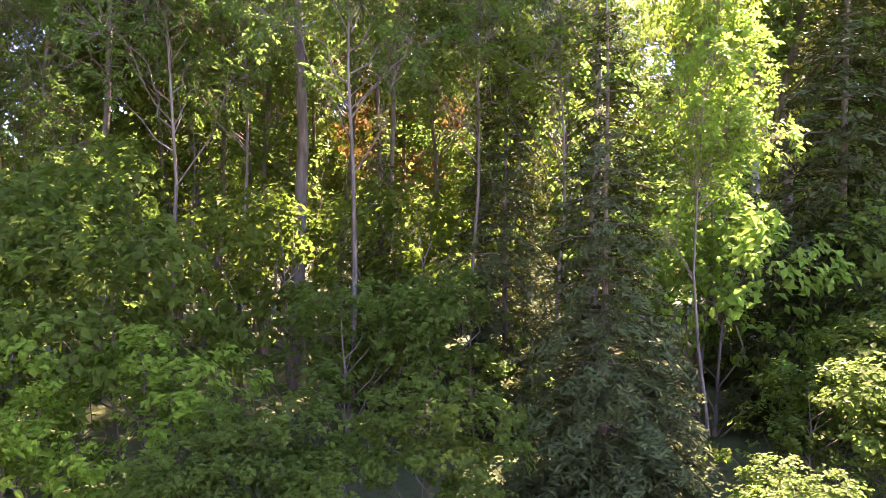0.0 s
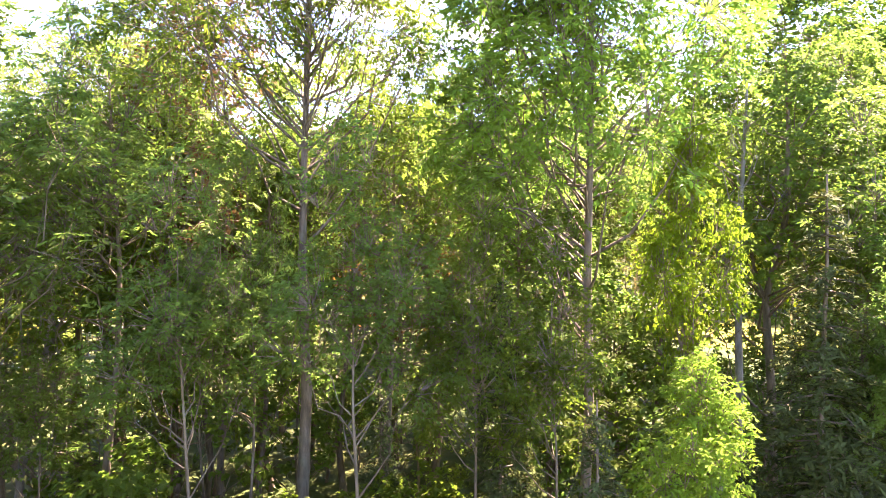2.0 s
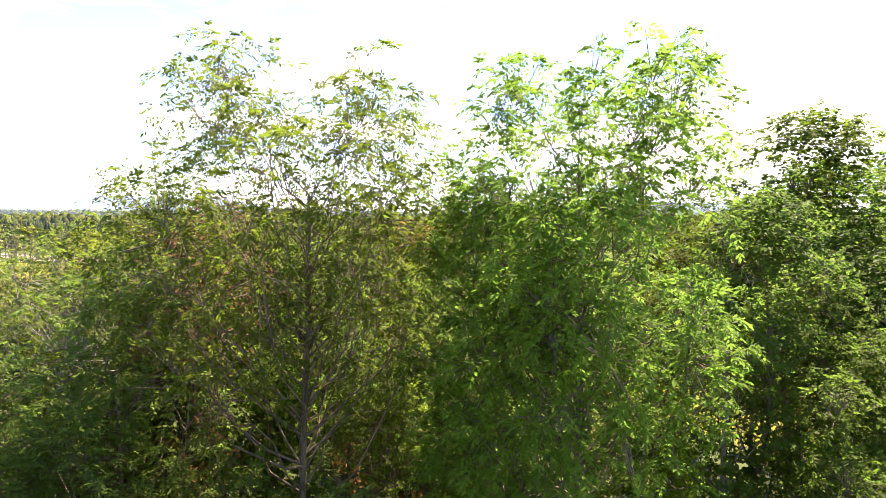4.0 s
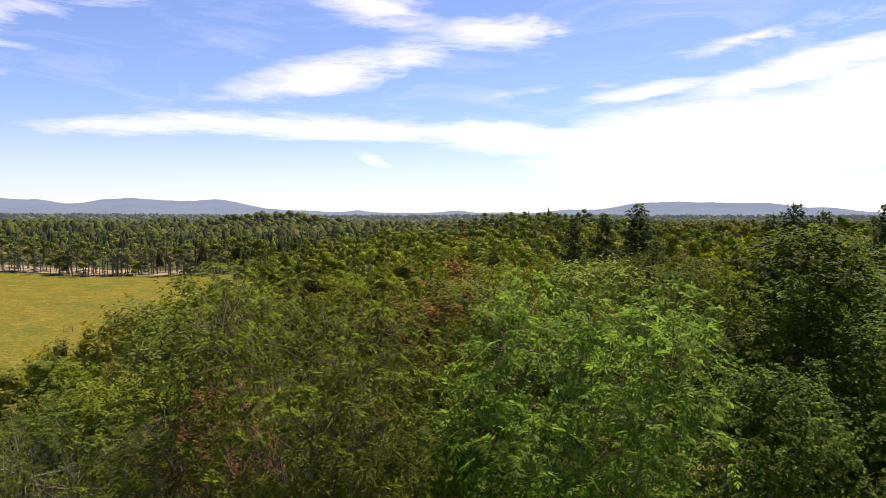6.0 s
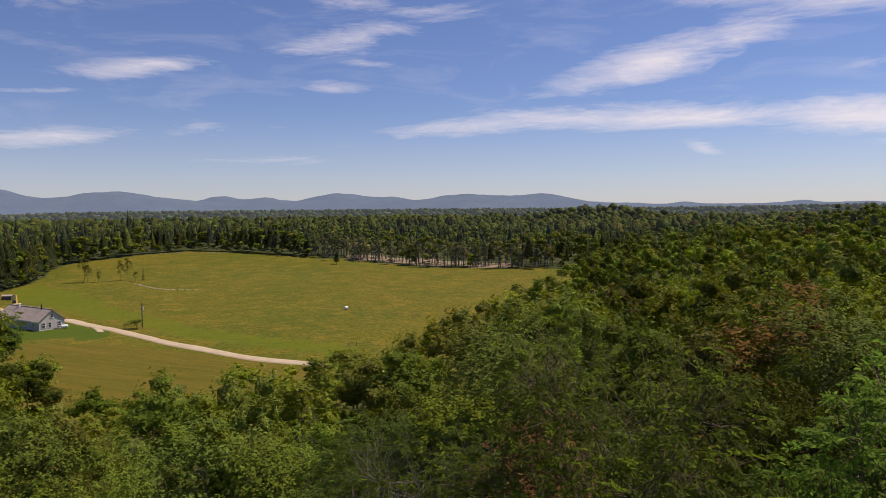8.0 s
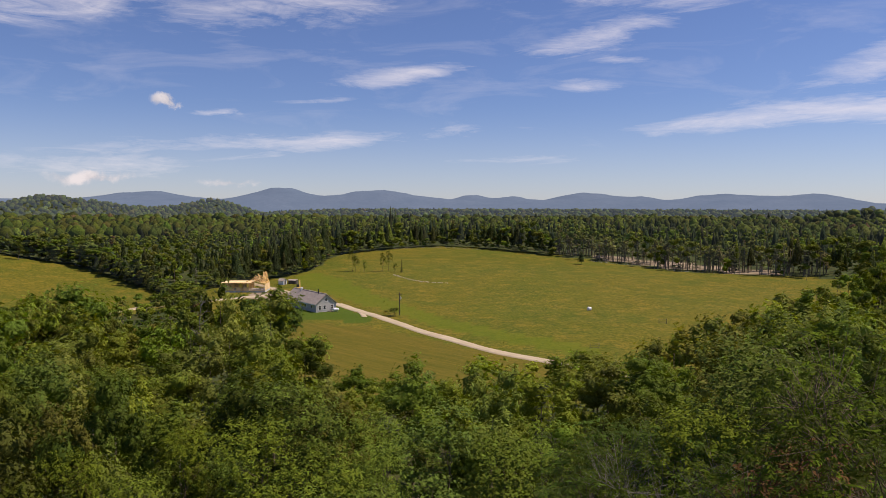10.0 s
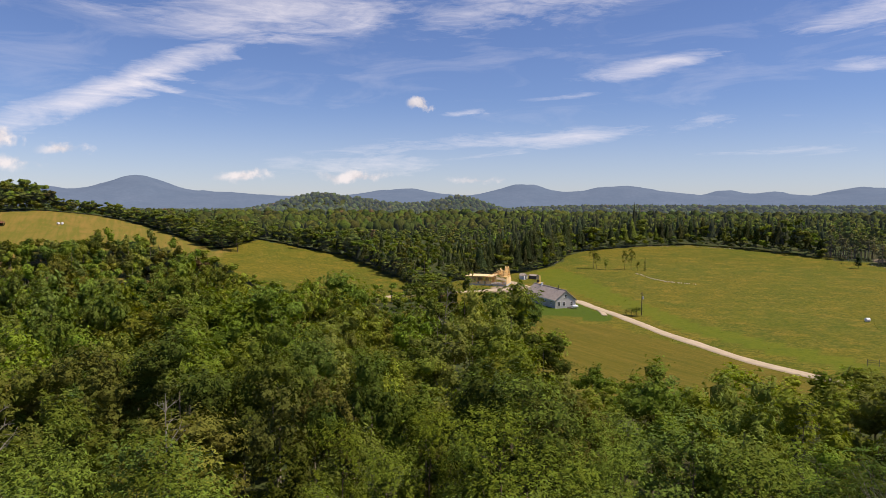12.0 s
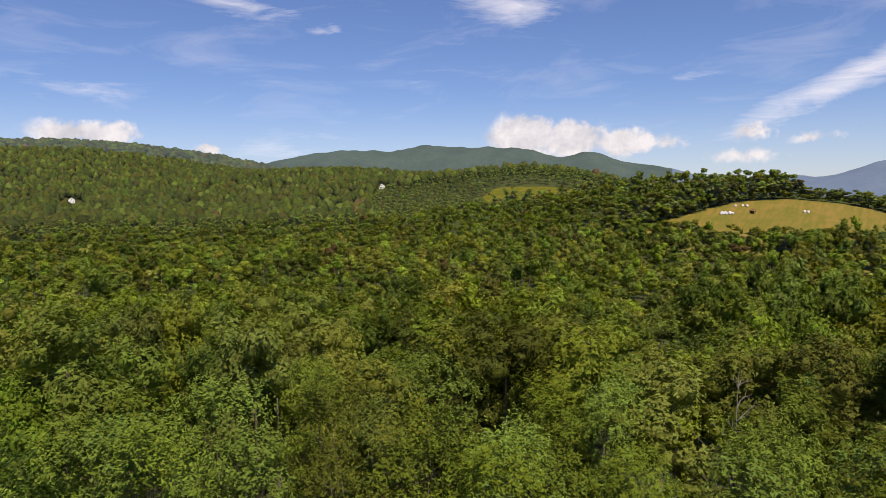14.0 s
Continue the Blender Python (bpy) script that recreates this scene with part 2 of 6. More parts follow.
M_DARKWOOD = leafy("dark leaves of the wood", (0.062, 0.08, 0.015), (0.12, 0.165, 0.02), share=0.24)
M_BARK = barky("grey bark", (0.065, 0.047, 0.028), (0.2, 0.148, 0.092))
M_BARK2 = barky("pale bark", (0.11, 0.095, 0.07), (0.3, 0.27, 0.22))

# the ground: forest floor, pasture, mown hay and sand, told apart by its zones
M_GROUND, n = material("ground")
pos = n.add("ShaderNodeNewGeometry").outputs["Position"]
zone = n.add("ShaderNodeVertexColor")
zone.layer_name = "zone"
zs = n.add("ShaderNodeSeparateColor")
n.put(zs.inputs[0], zone.outputs[0])
big, mid, fine = n.noise(pos, 0.012, 5, 0.6)[0], n.noise(pos, 0.11, 6, 0.65)[0], n.noise(pos, 2.2, 5, 0.7)[0]
floor_c = n.mix(n.range(fine, 0.35, 0.7), (0.045, 0.042, 0.014, 1), (0.075, 0.072, 0.022, 1))
floor_c = n.mix(n.range(mid, 0.35, 0.6), floor_c, (0.05, 0.07, 0.02, 1))
patch = n.noise(pos, 0.035, 6, 0.7, 0.6)[0]
weeds = n.noise(pos, 0.5, 5, 0.75)[0]
past = n.mix(n.range(big, 0.34, 0.56), (0.1, 0.13, 0.008, 1), (0.165, 0.142, 0.012, 1))
past = n.mix(n.range(patch, 0.42, 0.62, 0, 0.75), past, (0.068, 0.108, 0.007, 1))
past = n.mix(n.range(mid, 0.48, 0.64, 0, 0.75), past, (0.25, 0.185, 0.024, 1))
past = n.mix(n.range(weeds, 0.52, 0.62, 0, 0.75), past, (0.075, 0.095, 0.009, 1))
past = n.mix(n.range(fine, 0.5, 0.8, 0, 0.45), past, (0.18, 0.15, 0.04, 1))
rows_v = n.add("ShaderNodeMapping")
n.put(rows_v.inputs[0], pos)
rows_v.inputs["Rotation"].default_value = (0, 0, radians(35))
rows_v.inputs["Scale"].default_value = (0.02, 0.32, 0.1)
swath = n.noise(rows_v.outputs[0], 1.0, 4, 0.6, 1.2)[0]
hay = n.mix(n.range(swath, 0.38, 0.62), (0.135, 0.125, 0.016, 1), (0.225, 0.15, 0.032, 1))
hay = n.mix(n.range(fine, 0.4, 0.75, 0, 0.4), hay, (0.24, 0.17, 0.055, 1))
hay = n.mix(n.range(patch, 0.46, 0.6, 0, 0.6), hay, (0.115, 0.12, 0.016, 1))
sand = n.mix(n.range(mid, 0.35, 0.7), (0.24, 0.18, 0.12, 1), (0.34, 0.27, 0.18, 1))
edge = n.math("MULTIPLY", n.math("SUBTRACT", mid, 0.5), 0.5)
grassy = n.add("ShaderNodeVertexColor")
grassy.layer_name = "lush"
gs = n.add("ShaderNodeSeparateColor")
n.put(gs.inputs[0], grassy.outputs[0])
clods = n.noise(pos, 0.9, 6, 0.8, 0.4)[0]
past = n.mix(n.range(clods, 0.49, 0.57, 0, 0.8), past, (0.06, 0.088, 0.006, 1))
past = n.mix(n.range(clods, 0.47, 0.39, 0, 0.75), past, (0.2, 0.175, 0.03, 1))
past = n.mix(n.math("MULTIPLY", n.range(n.math("ADD", gs.outputs[1], edge), 0.3, 0.8), 0.7), past, n.mix(n.range(weeds, 0.4, 0.6), (0.085, 0.135, 0.006, 1), (0.13, 0.165, 0.01, 1)))
mown_v = n.add("ShaderNodeMapping")
n.put(mown_v.inputs[0], pos)
mown_v.inputs["Rotation"].default_value, mown_v.inputs["Scale"].default_value = (0, 0, radians(-35)), (0.016, 0.42, 0.1)
mown = n.noise(mown_v.outputs[0], 1.0, 7, 0.75, 1.6)[0]
strip = n.mix(n.range(mown, 0.34, 0.66), (0.088, 0.096, 0.008, 1), (0.185, 0.14, 0.022, 1))
strip = n.mix(n.range(clods, 0.45, 0.65, 0, 0.5), strip, (0.08, 0.095, 0.008, 1))
past = n.mix(n.math("MULTIPLY", n.range(n.math("ADD", gs.outputs[2], edge), 0.3, 0.7), 0.85), past, strip)
past = n.mix(n.math("MULTIPLY", n.range(n.math("ADD", gs.outputs[0], edge), 0.3, 0.6), 0.9), past, n.mix(n.range(clods, 0.4, 0.6), (0.05, 0.1, 0.008, 1), (0.075, 0.125, 0.01, 1)))
past = n.mix(1.0, past, (0.92, 0.84, 0.8, 1), "MULTIPLY")
c = n.mix(n.range(n.math("ADD", zs.outputs[0], edge), 0.4, 0.6), floor_c, past)
c = n.mix(n.range(n.math("ADD", zs.outputs[1], edge), 0.3, 0.75), c, hay)
c = n.mix(n.range(n.math("ADD", zs.outputs[2], edge), 0.4, 0.6), c, sand)
finish(n, principled(n, c, 0.95, normal=bump(n, fine, 0.5, 0.15), spec=0.1))

M_ROAD, n = material("gravel road")
pos = n.add("ShaderNodeNewGeometry").outputs["Position"]
f1, f2 = n.noise(pos, 0.35, 5, 0.65)[0], n.noise(pos, 9.0, 4, 0.7)[0]
c = n.mix(n.range(f1, 0.3, 0.7), (0.4, 0.315, 0.2, 1), (0.52, 0.42, 0.28, 1))
c = n.mix(n.range(f2, 0.35, 0.75, 0, 0.5), c, (0.36, 0.29, 0.2, 1))
finish(n, principled(n, c, 0.95, normal=bump(n, f2, 0.6, 0.02), spec=0.15))
M_SIDING = plain("grey siding", (0.47, 0.445, 0.41), 0.6, vary=0.05)
M_TRIM = plain("white trim", (0.78, 0.78, 0.76), 0.5, vary=0.04)
M_PANE = plain("dark window glass", (0.03, 0.035, 0.04), 0.08, vary=0.05, spec=0.6)
M_SHINGLE = plain("grey-brown asphalt shingle", (0.37, 0.31, 0.26), 0.95, vary=0.18, scale=1.2, spec=0.1)
M_TIMBER = plain("fresh framing timber", (0.8, 0.54, 0.21), 0.7, vary=0.14, scale=0.8)
M_PLY = plain("new sheathing board", (0.84, 0.6, 0.3), 0.75, vary=0.12, scale=0.6)
M_CONCRETE = plain("pale concrete", (0.5, 0.49, 0.46), 0.85, vary=0.1)
M_BLACK = plain("black metal", (0.02, 0.02, 0.02), 0.45, vary=0.1)
M_RUBBER = plain("black rubber", (0.025, 0.025, 0.025), 0.85, vary=0.1)
M_REDPAINT = plain("red paint", (0.35, 0.03, 0.03), 0.35, vary=0.06)
M_BLUEPAINT = plain("dark blue paint", (0.02, 0.03, 0.07), 0.3, vary=0.06)
M_YELLOWPAINT = plain("yellow machine paint", (0.55, 0.36, 0.09), 0.45, vary=0.1)
M_WHITE = plain("white plastic film", (0.8, 0.8, 0.8), 0.4, vary=0.05)
M_WHITEWALL = plain("white clapboard", (0.78, 0.78, 0.76), 0.6, vary=0.06)
M_OLDWOOD = plain("weathered dark wood", (0.10, 0.085, 0.07), 0.85, vary=0.2)
M_GREYWOOD = plain("weathered grey wood", (0.15, 0.14, 0.1), 0.85, vary=0.2)
M_STONE = plain("pale field stone", (0.42, 0.37, 0.29), 0.9, vary=0.2, scale=1.5)
M_HAYWAGON = plain("rust-red wood", (0.22, 0.09, 0.05), 0.8, vary=0.2)

# ---- the land ----
def polar(az, d):
    """Plan place from a bearing (degrees to the left of the first heading) and a distance."""
    a = np.radians(az)
    return -np.sin(a) * d, np.cos(a) * d


def smooth(v, a, b):
    t = np.clip((v - a) / (b - a), 0, 1)
    return t * t * (3 - 2 * t)


HILLS = [  # bearing, distance, height, half width across, half width along the sight line
    (46, 570, 9, 200, 160), (100, 468, 31, 180, 125), (114, 1010, 52, 190, 230), (153, 2050, 156, 540, 700), (76, 1850, 42, 125, 200),
    (64.2, 1900, 38, 95, 200), (70.5, 1900, 20, 150, 200), (-8, 540, 15, 70, 110), (13.2, 1500, 24, 140, 150), (30, 950, 7, 160, 140), (129, 1300, 50, 270, 300), (-32, 420, 5, 120, 120), (138, 2300, 78, 380, 500)]
PEAKS = [  # the far ranges
    (59.2, 4300, 70, 230, 400), (51, 4200, 66, 270, 400), (43.7, 4500, 50, 120, 300), (40.3, 4500, 38, 110, 300), (34.4, 4500, 62, 200, 300),
    (30.2, 4500, 22, 130, 300), (24.5, 4500, 44, 260, 300), (18, 4500, 48, 230, 300), (-17.8, 4500, 74, 400, 300),
    (-24.8, 4500, 50, 280, 300), (-29.5, 4500, 18, 200, 300), (-10.5, 4500, 14, 150, 300), (6.7, 4600, 18, 80, 200), (-1.2, 4600, 18, 110, 200), (69, 4600, 58, 300, 300)]
PEAKS_LEFT = [(89.6, 4300, 108, 230, 350), (84, 4500, 26, 260, 300), (96.5, 4500, 48, 220, 300), (134, 4300, 151, 520, 450), (128, 4300, 125, 420, 450), (123.6, 4300, 50, 210, 450), (120, 4300, 165, 420, 450), (114, 4300, 148, 420, 450), (109.8, 4300, 90, 170, 450), (105, 4300, 100, 260, 450)]


def bumps(x, y, rows):
    z = np.zeros_like(x)
    for az, d, h, st, sr in rows:
        cx, cy = polar(az, d)
        tx, ty = math.cos(radians(az)), math.sin(radians(az))      # across the sight line
        u, v = (x - cx) * tx + (y - cy) * ty, -(x - cx) * ty + (y - cy) * tx
        z += h * np.exp(-(u / st) ** 2 - (v / sr) ** 2)
    return z


def ground_z(x, y):
    x, y = np.asarray(x, float), np.asarray(y, float)
    d, az = np.hypot(x, y), np.degrees(np.arctan2(-x, y))
    side = 0.35 + 0.65 * smooth(az, -8, 24)
    side = np.where(az < -170, 1, side)
    z = -9.6 * side * smooth(d, 12, 165) + 9 * smooth(d, 650, 1500) * (0.1 + 0.9 * smooth(az, 0, 30))
    z = z + bumps(x, y, HILLS) + 17 * smooth(d, 1750, 2700) * smooth(az, -42, -30) * (1 - smooth(az, 52, 64))
    return z + 0.5 * np.sin(x * 0.031 + 1) * np.sin(y * 0.027) * smooth(d, 30, 150) + 0.12 * np.sin(x * .21) * np.sin(y * .17 + 2)


def inside(x, y, poly):
    px, py = polar(np.array([p[0] for p in poly], float), np.array([p[1] for p in poly], float))
    hit = np.zeros(np.shape(x), bool)
    j = len(px) - 1
    for i in range(len(px)):
        with np.errstate(divide="ignore", invalid="ignore"):
            hit ^= ((py[i] > y) != (py[j] > y)) & (x < (px[j] - px[i]) * (y - py[i]) / (py[j] - py[i]) + px[i])
        j = i
    return hit


PASTURE = [(12.9, 375), (14, 300), (18, 200), (24, 140), (30, 118), (40, 108), (52, 104), (60, 112), (63, 150), (65.5, 225), (66, 292), (61.5, 325), (58.6, 340), (56.8, 372),
           (55.2, 447), (52.9, 462), (49.6, 487), (45.9, 507), (42.7, 492), (38.6, 465), (35.1, 440), (31.7, 423), (27.6, 395), (23.7, 389), (18, 385)]
HAYFIELD = [(66, 250), (68.5, 293), (71.5, 345), (73.9, 388), (77.7, 412), (80.6, 430), (82.5, 385), (84, 372), (85.8, 392), (88.7, 425), (91.8, 450), (95.6, 458), (99, 436),
            (102.3, 404), (105.3, 380), (108.6, 356), (106, 325), (98, 305), (90, 285), (84, 258), (78, 246), (70, 238)]
GOLD = [(82.8, 380), (84, 372), (85.8, 392), (88.7, 425), (91.8, 450), (95.6, 458), (99, 436), (102.3, 404), (105.3, 380), (108.6, 356), (106, 325), (98, 305), (90, 285), (86, 300)]
UPLAND = [(119.6, 812), (118, 882), (114.5, 900), (111.4, 878), (112.3, 812)]
LUSH = [(51.6, 205), (54.2, 212), (59.5, 214), (61.5, 238), (60.5, 258), (57.6, 262), (55.4, 250), (53, 230)]      # the lawn round the house
VERGE = [(33, 158), (40, 172), (46, 195), (50, 228), (54.5, 262), (57.5, 300), (58.5, 330), (56.5, 360), (54.5, 330), (50.5, 262), (46, 215), (39, 186), (33, 170)]
STRIPES = [(30, 118), (40, 108), (52, 104), (60, 112), (63, 150), (62, 205), (56, 208), (51, 195), (45, 172), (38, 152), (31, 143)]
YARD = [(57.6, 262), (59.5, 258), (61.5, 270), (62, 284), (59.8, 290), (58.4, 284)]


PADDOCK = [(-37, 58), (-34, 84), (-20, 88), (-13, 86), (-12, 74), (-19, 62), (-24, 58)]


FARM_A = [(149.2, 960), (151, 960), (150.8, 1105), (149.4, 1105)]
FARM_B = [(126.6, 1010), (127.6, 1010), (127.6, 1070), (126.6, 1070)]
SLASH = [(20, 392), (27, 402), (34, 438), (34, 480), (26, 450), (20, 425)]     # cut-over strip behind the far fence line


def open_land(x, y):
    return inside(x, y, PADDOCK) | inside(x, y, PASTURE) | inside(x, y, HAYFIELD) | inside(x, y, UPLAND)


def mesh_of(name, verts, faces, mat, smooth_faces=False, tint=None, layer="tint"):
    """A mesh from arrays: verts (n, 3), faces (m, 3 or 4)."""
    me = bpy.data.meshes.new(name)
    verts, faces = np.ascontiguousarray(verts, np.float32), np.ascontiguousarray(faces, np.int32)
    k = faces.shape[1]
    me.vertices.add(len(verts)), me.loops.add(faces.size), me.polygons.add(len(faces))
    me.vertices.foreach_set("co", verts.ravel())
    me.loops.foreach_set("vertex_index", faces.ravel())
    me.polygons.foreach_set("loop_start", np.arange(0, faces.size, k, dtype=np.int32))
    me.update(calc_edges=True)
    me.polygons.foreach_set("use_smooth", np.full(len(faces), smooth_faces))
    if tint is not None:
        a = me.color_attributes.new(layer, "FLOAT_COLOR", "POINT")
        a.data.foreach_set("color", np.ascontiguousarray(np.c_[tint, np.ones(len(tint))], np.float32).ravel())
    me.materials.append(mat)
    return me


def fan_grid(az, d):
    a, r = np.meshgrid(az, d)
    x, y = polar(a, r)
    n, m = len(d), len(az)
    i = np.arange((n - 1) * m).reshape(n - 1, m)[:, :-1].ravel()
    return x.ravel(), y.ravel(), np.c_[i, i + 1, i + m + 1, i + m][:, ::-1]


bearings = np.r_[np.arange(-180, -42, 6), np.arange(-42, 166, 0.75), np.arange(168, 181, 6)]
rings = np.r_[0.01, np.arange(3, 30, 3), 30 * 1.032 ** np.arange(0, 160)]
gx, gy, gf = fan_grid(bearings, rings[rings < 4950])
gd = np.hypot(gx, gy)
gz = ground_z(gx, gy)
gz = np.where(gd > 2900, gz * (1 - smooth(gd, 2900, 3600)) + 2 * smooth(gd, 2900, 3600), gz)
zones = np.c_[open_land(gx, gy), inside(gx, gy, GOLD) * 1.0 + inside(gx, gy, HAYFIELD) * ~inside(gx, gy, GOLD) * 0.22,
              inside(gx, gy, YARD) + .25 * inside(gx, gy, PADDOCK)].astype(float)
zones = np.clip(zones + inside(gx, gy, SLASH)[:, None] * [0.0, 0, .6], 0, 1)
ground = tagged(new("ground", mesh_of("ground", np.c_[gx, gy, gz], gf, M_GROUND, True, zones, "zone")), "rolling green pasture, hayfields and dark forest floor", "ground", kind="structure")

lush = ground.data.color_attributes.new("lush", "FLOAT_COLOR", "POINT")
kinds_of_grass = np.c_[inside(gx, gy, LUSH), inside(gx, gy, VERGE), inside(gx, gy, STRIPES), np.ones(len(gx))]
lush.data.foreach_set("color", np.ascontiguousarray(kinds_of_grass, np.float32).ravel())

# far ranges; bluish colours and emission stand in for the haze
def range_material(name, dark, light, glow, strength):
    """Wooded mountain slopes, with the haze of distance added as emission."""
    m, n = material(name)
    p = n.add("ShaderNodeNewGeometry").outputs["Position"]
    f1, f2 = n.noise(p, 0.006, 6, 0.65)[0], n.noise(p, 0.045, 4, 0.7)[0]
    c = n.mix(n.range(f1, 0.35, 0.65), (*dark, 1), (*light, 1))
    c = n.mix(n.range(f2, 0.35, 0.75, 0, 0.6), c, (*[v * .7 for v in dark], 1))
    haze_glow = n.add("ShaderNodeEmission")
    haze_glow.inputs[0].default_value, haze_glow.inputs[1].default_value = (*glow, 1), strength
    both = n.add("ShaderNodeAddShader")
    n.put(both.inputs[0], principled(n, c, 1.0, spec=0.0)), n.put(both.inputs[1], haze_glow.outputs[0])
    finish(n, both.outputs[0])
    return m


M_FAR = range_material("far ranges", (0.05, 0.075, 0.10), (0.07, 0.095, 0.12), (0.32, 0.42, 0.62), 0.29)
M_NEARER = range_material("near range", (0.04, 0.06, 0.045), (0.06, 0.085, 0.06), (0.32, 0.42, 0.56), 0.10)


def mountains(az0, az1, mat, label):
    mx, my, mf = fan_grid(np.arange(az0, az1, 0.3), np.arange(3500, 4940, 45.0))
    mz = bumps(mx, my, PEAKS) + bumps(mx, my, PEAKS_LEFT) + 44 + 34 * smooth(np.degrees(np.arctan2(-mx, my)), 6, 22)
    rough = np.array([noise.fractal(Vector((x * .004, y * .004, 0)), 0.9, 2.1, 5) for x, y in zip(mx, my)])
    mz = (mz * (1 + 0.07 * rough) + 4 * rough) * smooth(np.hypot(mx, my), 3420, 4000)
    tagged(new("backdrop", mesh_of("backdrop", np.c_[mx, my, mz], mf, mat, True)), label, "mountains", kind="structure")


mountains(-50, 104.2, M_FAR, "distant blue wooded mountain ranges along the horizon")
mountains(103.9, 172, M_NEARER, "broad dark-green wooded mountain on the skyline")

# ---- trees ----
import itertools

def tube(path, radii, sides=6):
    """A tapered tube along points: verts and triangles."""
    path, radii = np.asarray(path, float), np.asarray(radii, float)
    dirs = np.gradient(path, axis=0)
    dirs /= np.linalg.norm(dirs, axis=1)[:, None] + 1e-9
    ref = np.where(np.abs(dirs[:, 2:3]) > 0.9, [[1.0, 0, 0]], [[0, 0, 1.0]])
    u = np.cross(dirs, ref)
    u /= np.linalg.norm(u, axis=1)[:, None]
    v = np.cross(dirs, u)
    a = np.linspace(0, 2 * math.pi, sides, endpoint=False)
    ring = u[:, None] * np.cos(a)[None, :, None] + v[:, None] * np.sin(a)[None, :, None]
    verts = (path[:, None] + ring * radii[:, None, None]).reshape(-1, 3)
    f = []
    for i in range(len(path) - 1):
        for s in range(sides):
            p, q = i * sides + s, i * sides + (s + 1) % sides
            f += [(p, q, q + sides), (p, q + sides, p + sides)]
    return verts, np.array(f)


def joined(pieces):
    vs, fs, k = [], [], 0
    for v, f in pieces:
        vs.append(v), fs.append(f + k)
        k += len(v)
    return np.concatenate(vs), np.concatenate(fs)


def unit(v):
    return v / (np.linalg.norm(v, axis=1)[:, None] + 1e-9)


def leaf_cards(r, at, normal, size, fold=0.25, slim=0.55, single=False):
    """One small leaf at each place: two triangles folded along the midrib, or one."""
    n = len(at)
    normal = unit(normal)
    d = unit(np.cross(normal, r.normal(size=(n, 3))))
    d[:, 2] -= 0.25
    d = unit(d)
    s = unit(np.cross(normal, d))
    L = (np.full(n, size) * r.uniform(0.65, 1.3, n))[:, None]
    w = L * slim
    i = np.arange(n)
    if single:
        v = np.stack([at - d * L * .5 - s * w * .6, at - d * L * .5 + s * w * .6, at + d * L * .6], 1).reshape(-1, 3)
        return v, np.c_[i * 3 + 1, i * 3, i * 3 + 2]
    lift = normal * w * fold
    v = np.stack([at - d * L * .5, at + s * w * .5 + lift, at + d * L * .5, at - s * w * .5 + lift], 1).reshape(-1, 3)
    return v, np.concatenate([np.c_[i * 4, i * 4 + 2, i * 4 + 1], np.c_[i * 4, i * 4 + 3, i * 4 + 2]])


def lumps_of(r, H, R, low, count, upright, boxy=0.0):
    """Leaf masses of a broad crown, most of them on its dome: centres and radii."""
    dirs = unit(r.normal(size=(count, 3)))
    dirs[:, 2] = np.abs(dirs[:, 2]) * 1.15 - 0.55 * (r.random(count) < .42)
    dirs = unit(dirs)
    dirs = dirs / np.maximum(np.hypot(dirs[:, 0], dirs[:, 1]), np.abs(dirs[:, 2]))[:, None] ** boxy
    mid = H * (low + 1) / 2 - H * (1 - low) * .06
    half = H * (1 - low) / 2
    k = np.where(r.random(count) < .75, r.uniform(0.68, 0.86, count), r.uniform(0.1, 0.6, count))
    c = dirs * k[:, None] * [R, R, half] + [0, 0, mid]
    taper = 1 - 0.4 * np.clip((c[:, 2] - mid) / half, 0, 1) * upright
    c[:, :2] *= taper[:, None]
    rad = R * r.uniform(0.22, 0.38, count)
    return c, rad


def broad_crown(r, H, R, low, count, leaves, size, upright=0.5, single=False, tall=1.0, fold=0.25, slim=0.55, boxy=0.0):
    c, rad = lumps_of(r, H, R, low, count, upright, boxy)
    k = 5 if single else 11                                   # leaves to a sprig
    sprigs = max(count, leaves // k)
    per = np.maximum(1, (sprigs * rad ** 2 / np.sum(rad ** 2)).astype(int))
    idx = np.repeat(np.arange(count), per)
    n = len(idx)
    d = unit(r.normal(size=(n, 3)) + [0, 0, 0.35])
    out = unit(c - [0, 0, H * (low + .35)])
    d = unit(d + out[idx] * 0.35)
    reach = np.where(r.random(n) < .78, r.uniform(0.74, 1.15, n), r.uniform(0.25, 0.8, n))
    tip = c[idx] + d * (rad[idx] * reach)[:, None] * [1, 1, tall]
    idx = np.repeat(np.arange(n), k)
    m = len(idx)
    puff = unit(r.normal(size=(m, 3)) + [0, 0, .3])
    at = tip[idx] + puff * (size * (1.0 if single else 1.35) * r.uniform(.3, 1.15, m))[:, None] * [1, 1, .75]
    dome = unit((tip - [0, 0, H * (low + .25)]) / [R, R, H * (1 - low) * .6])
    nor = dome[idx] * 0.55 + d[idx] * 0.35 + puff * 0.3 + [0, 0, 0.3] + r.normal(size=(m, 3)) * (0.13 if single else 0.3)
    return (*leaf_cards(r, at, nor, size, fold, slim, single), c, rad)


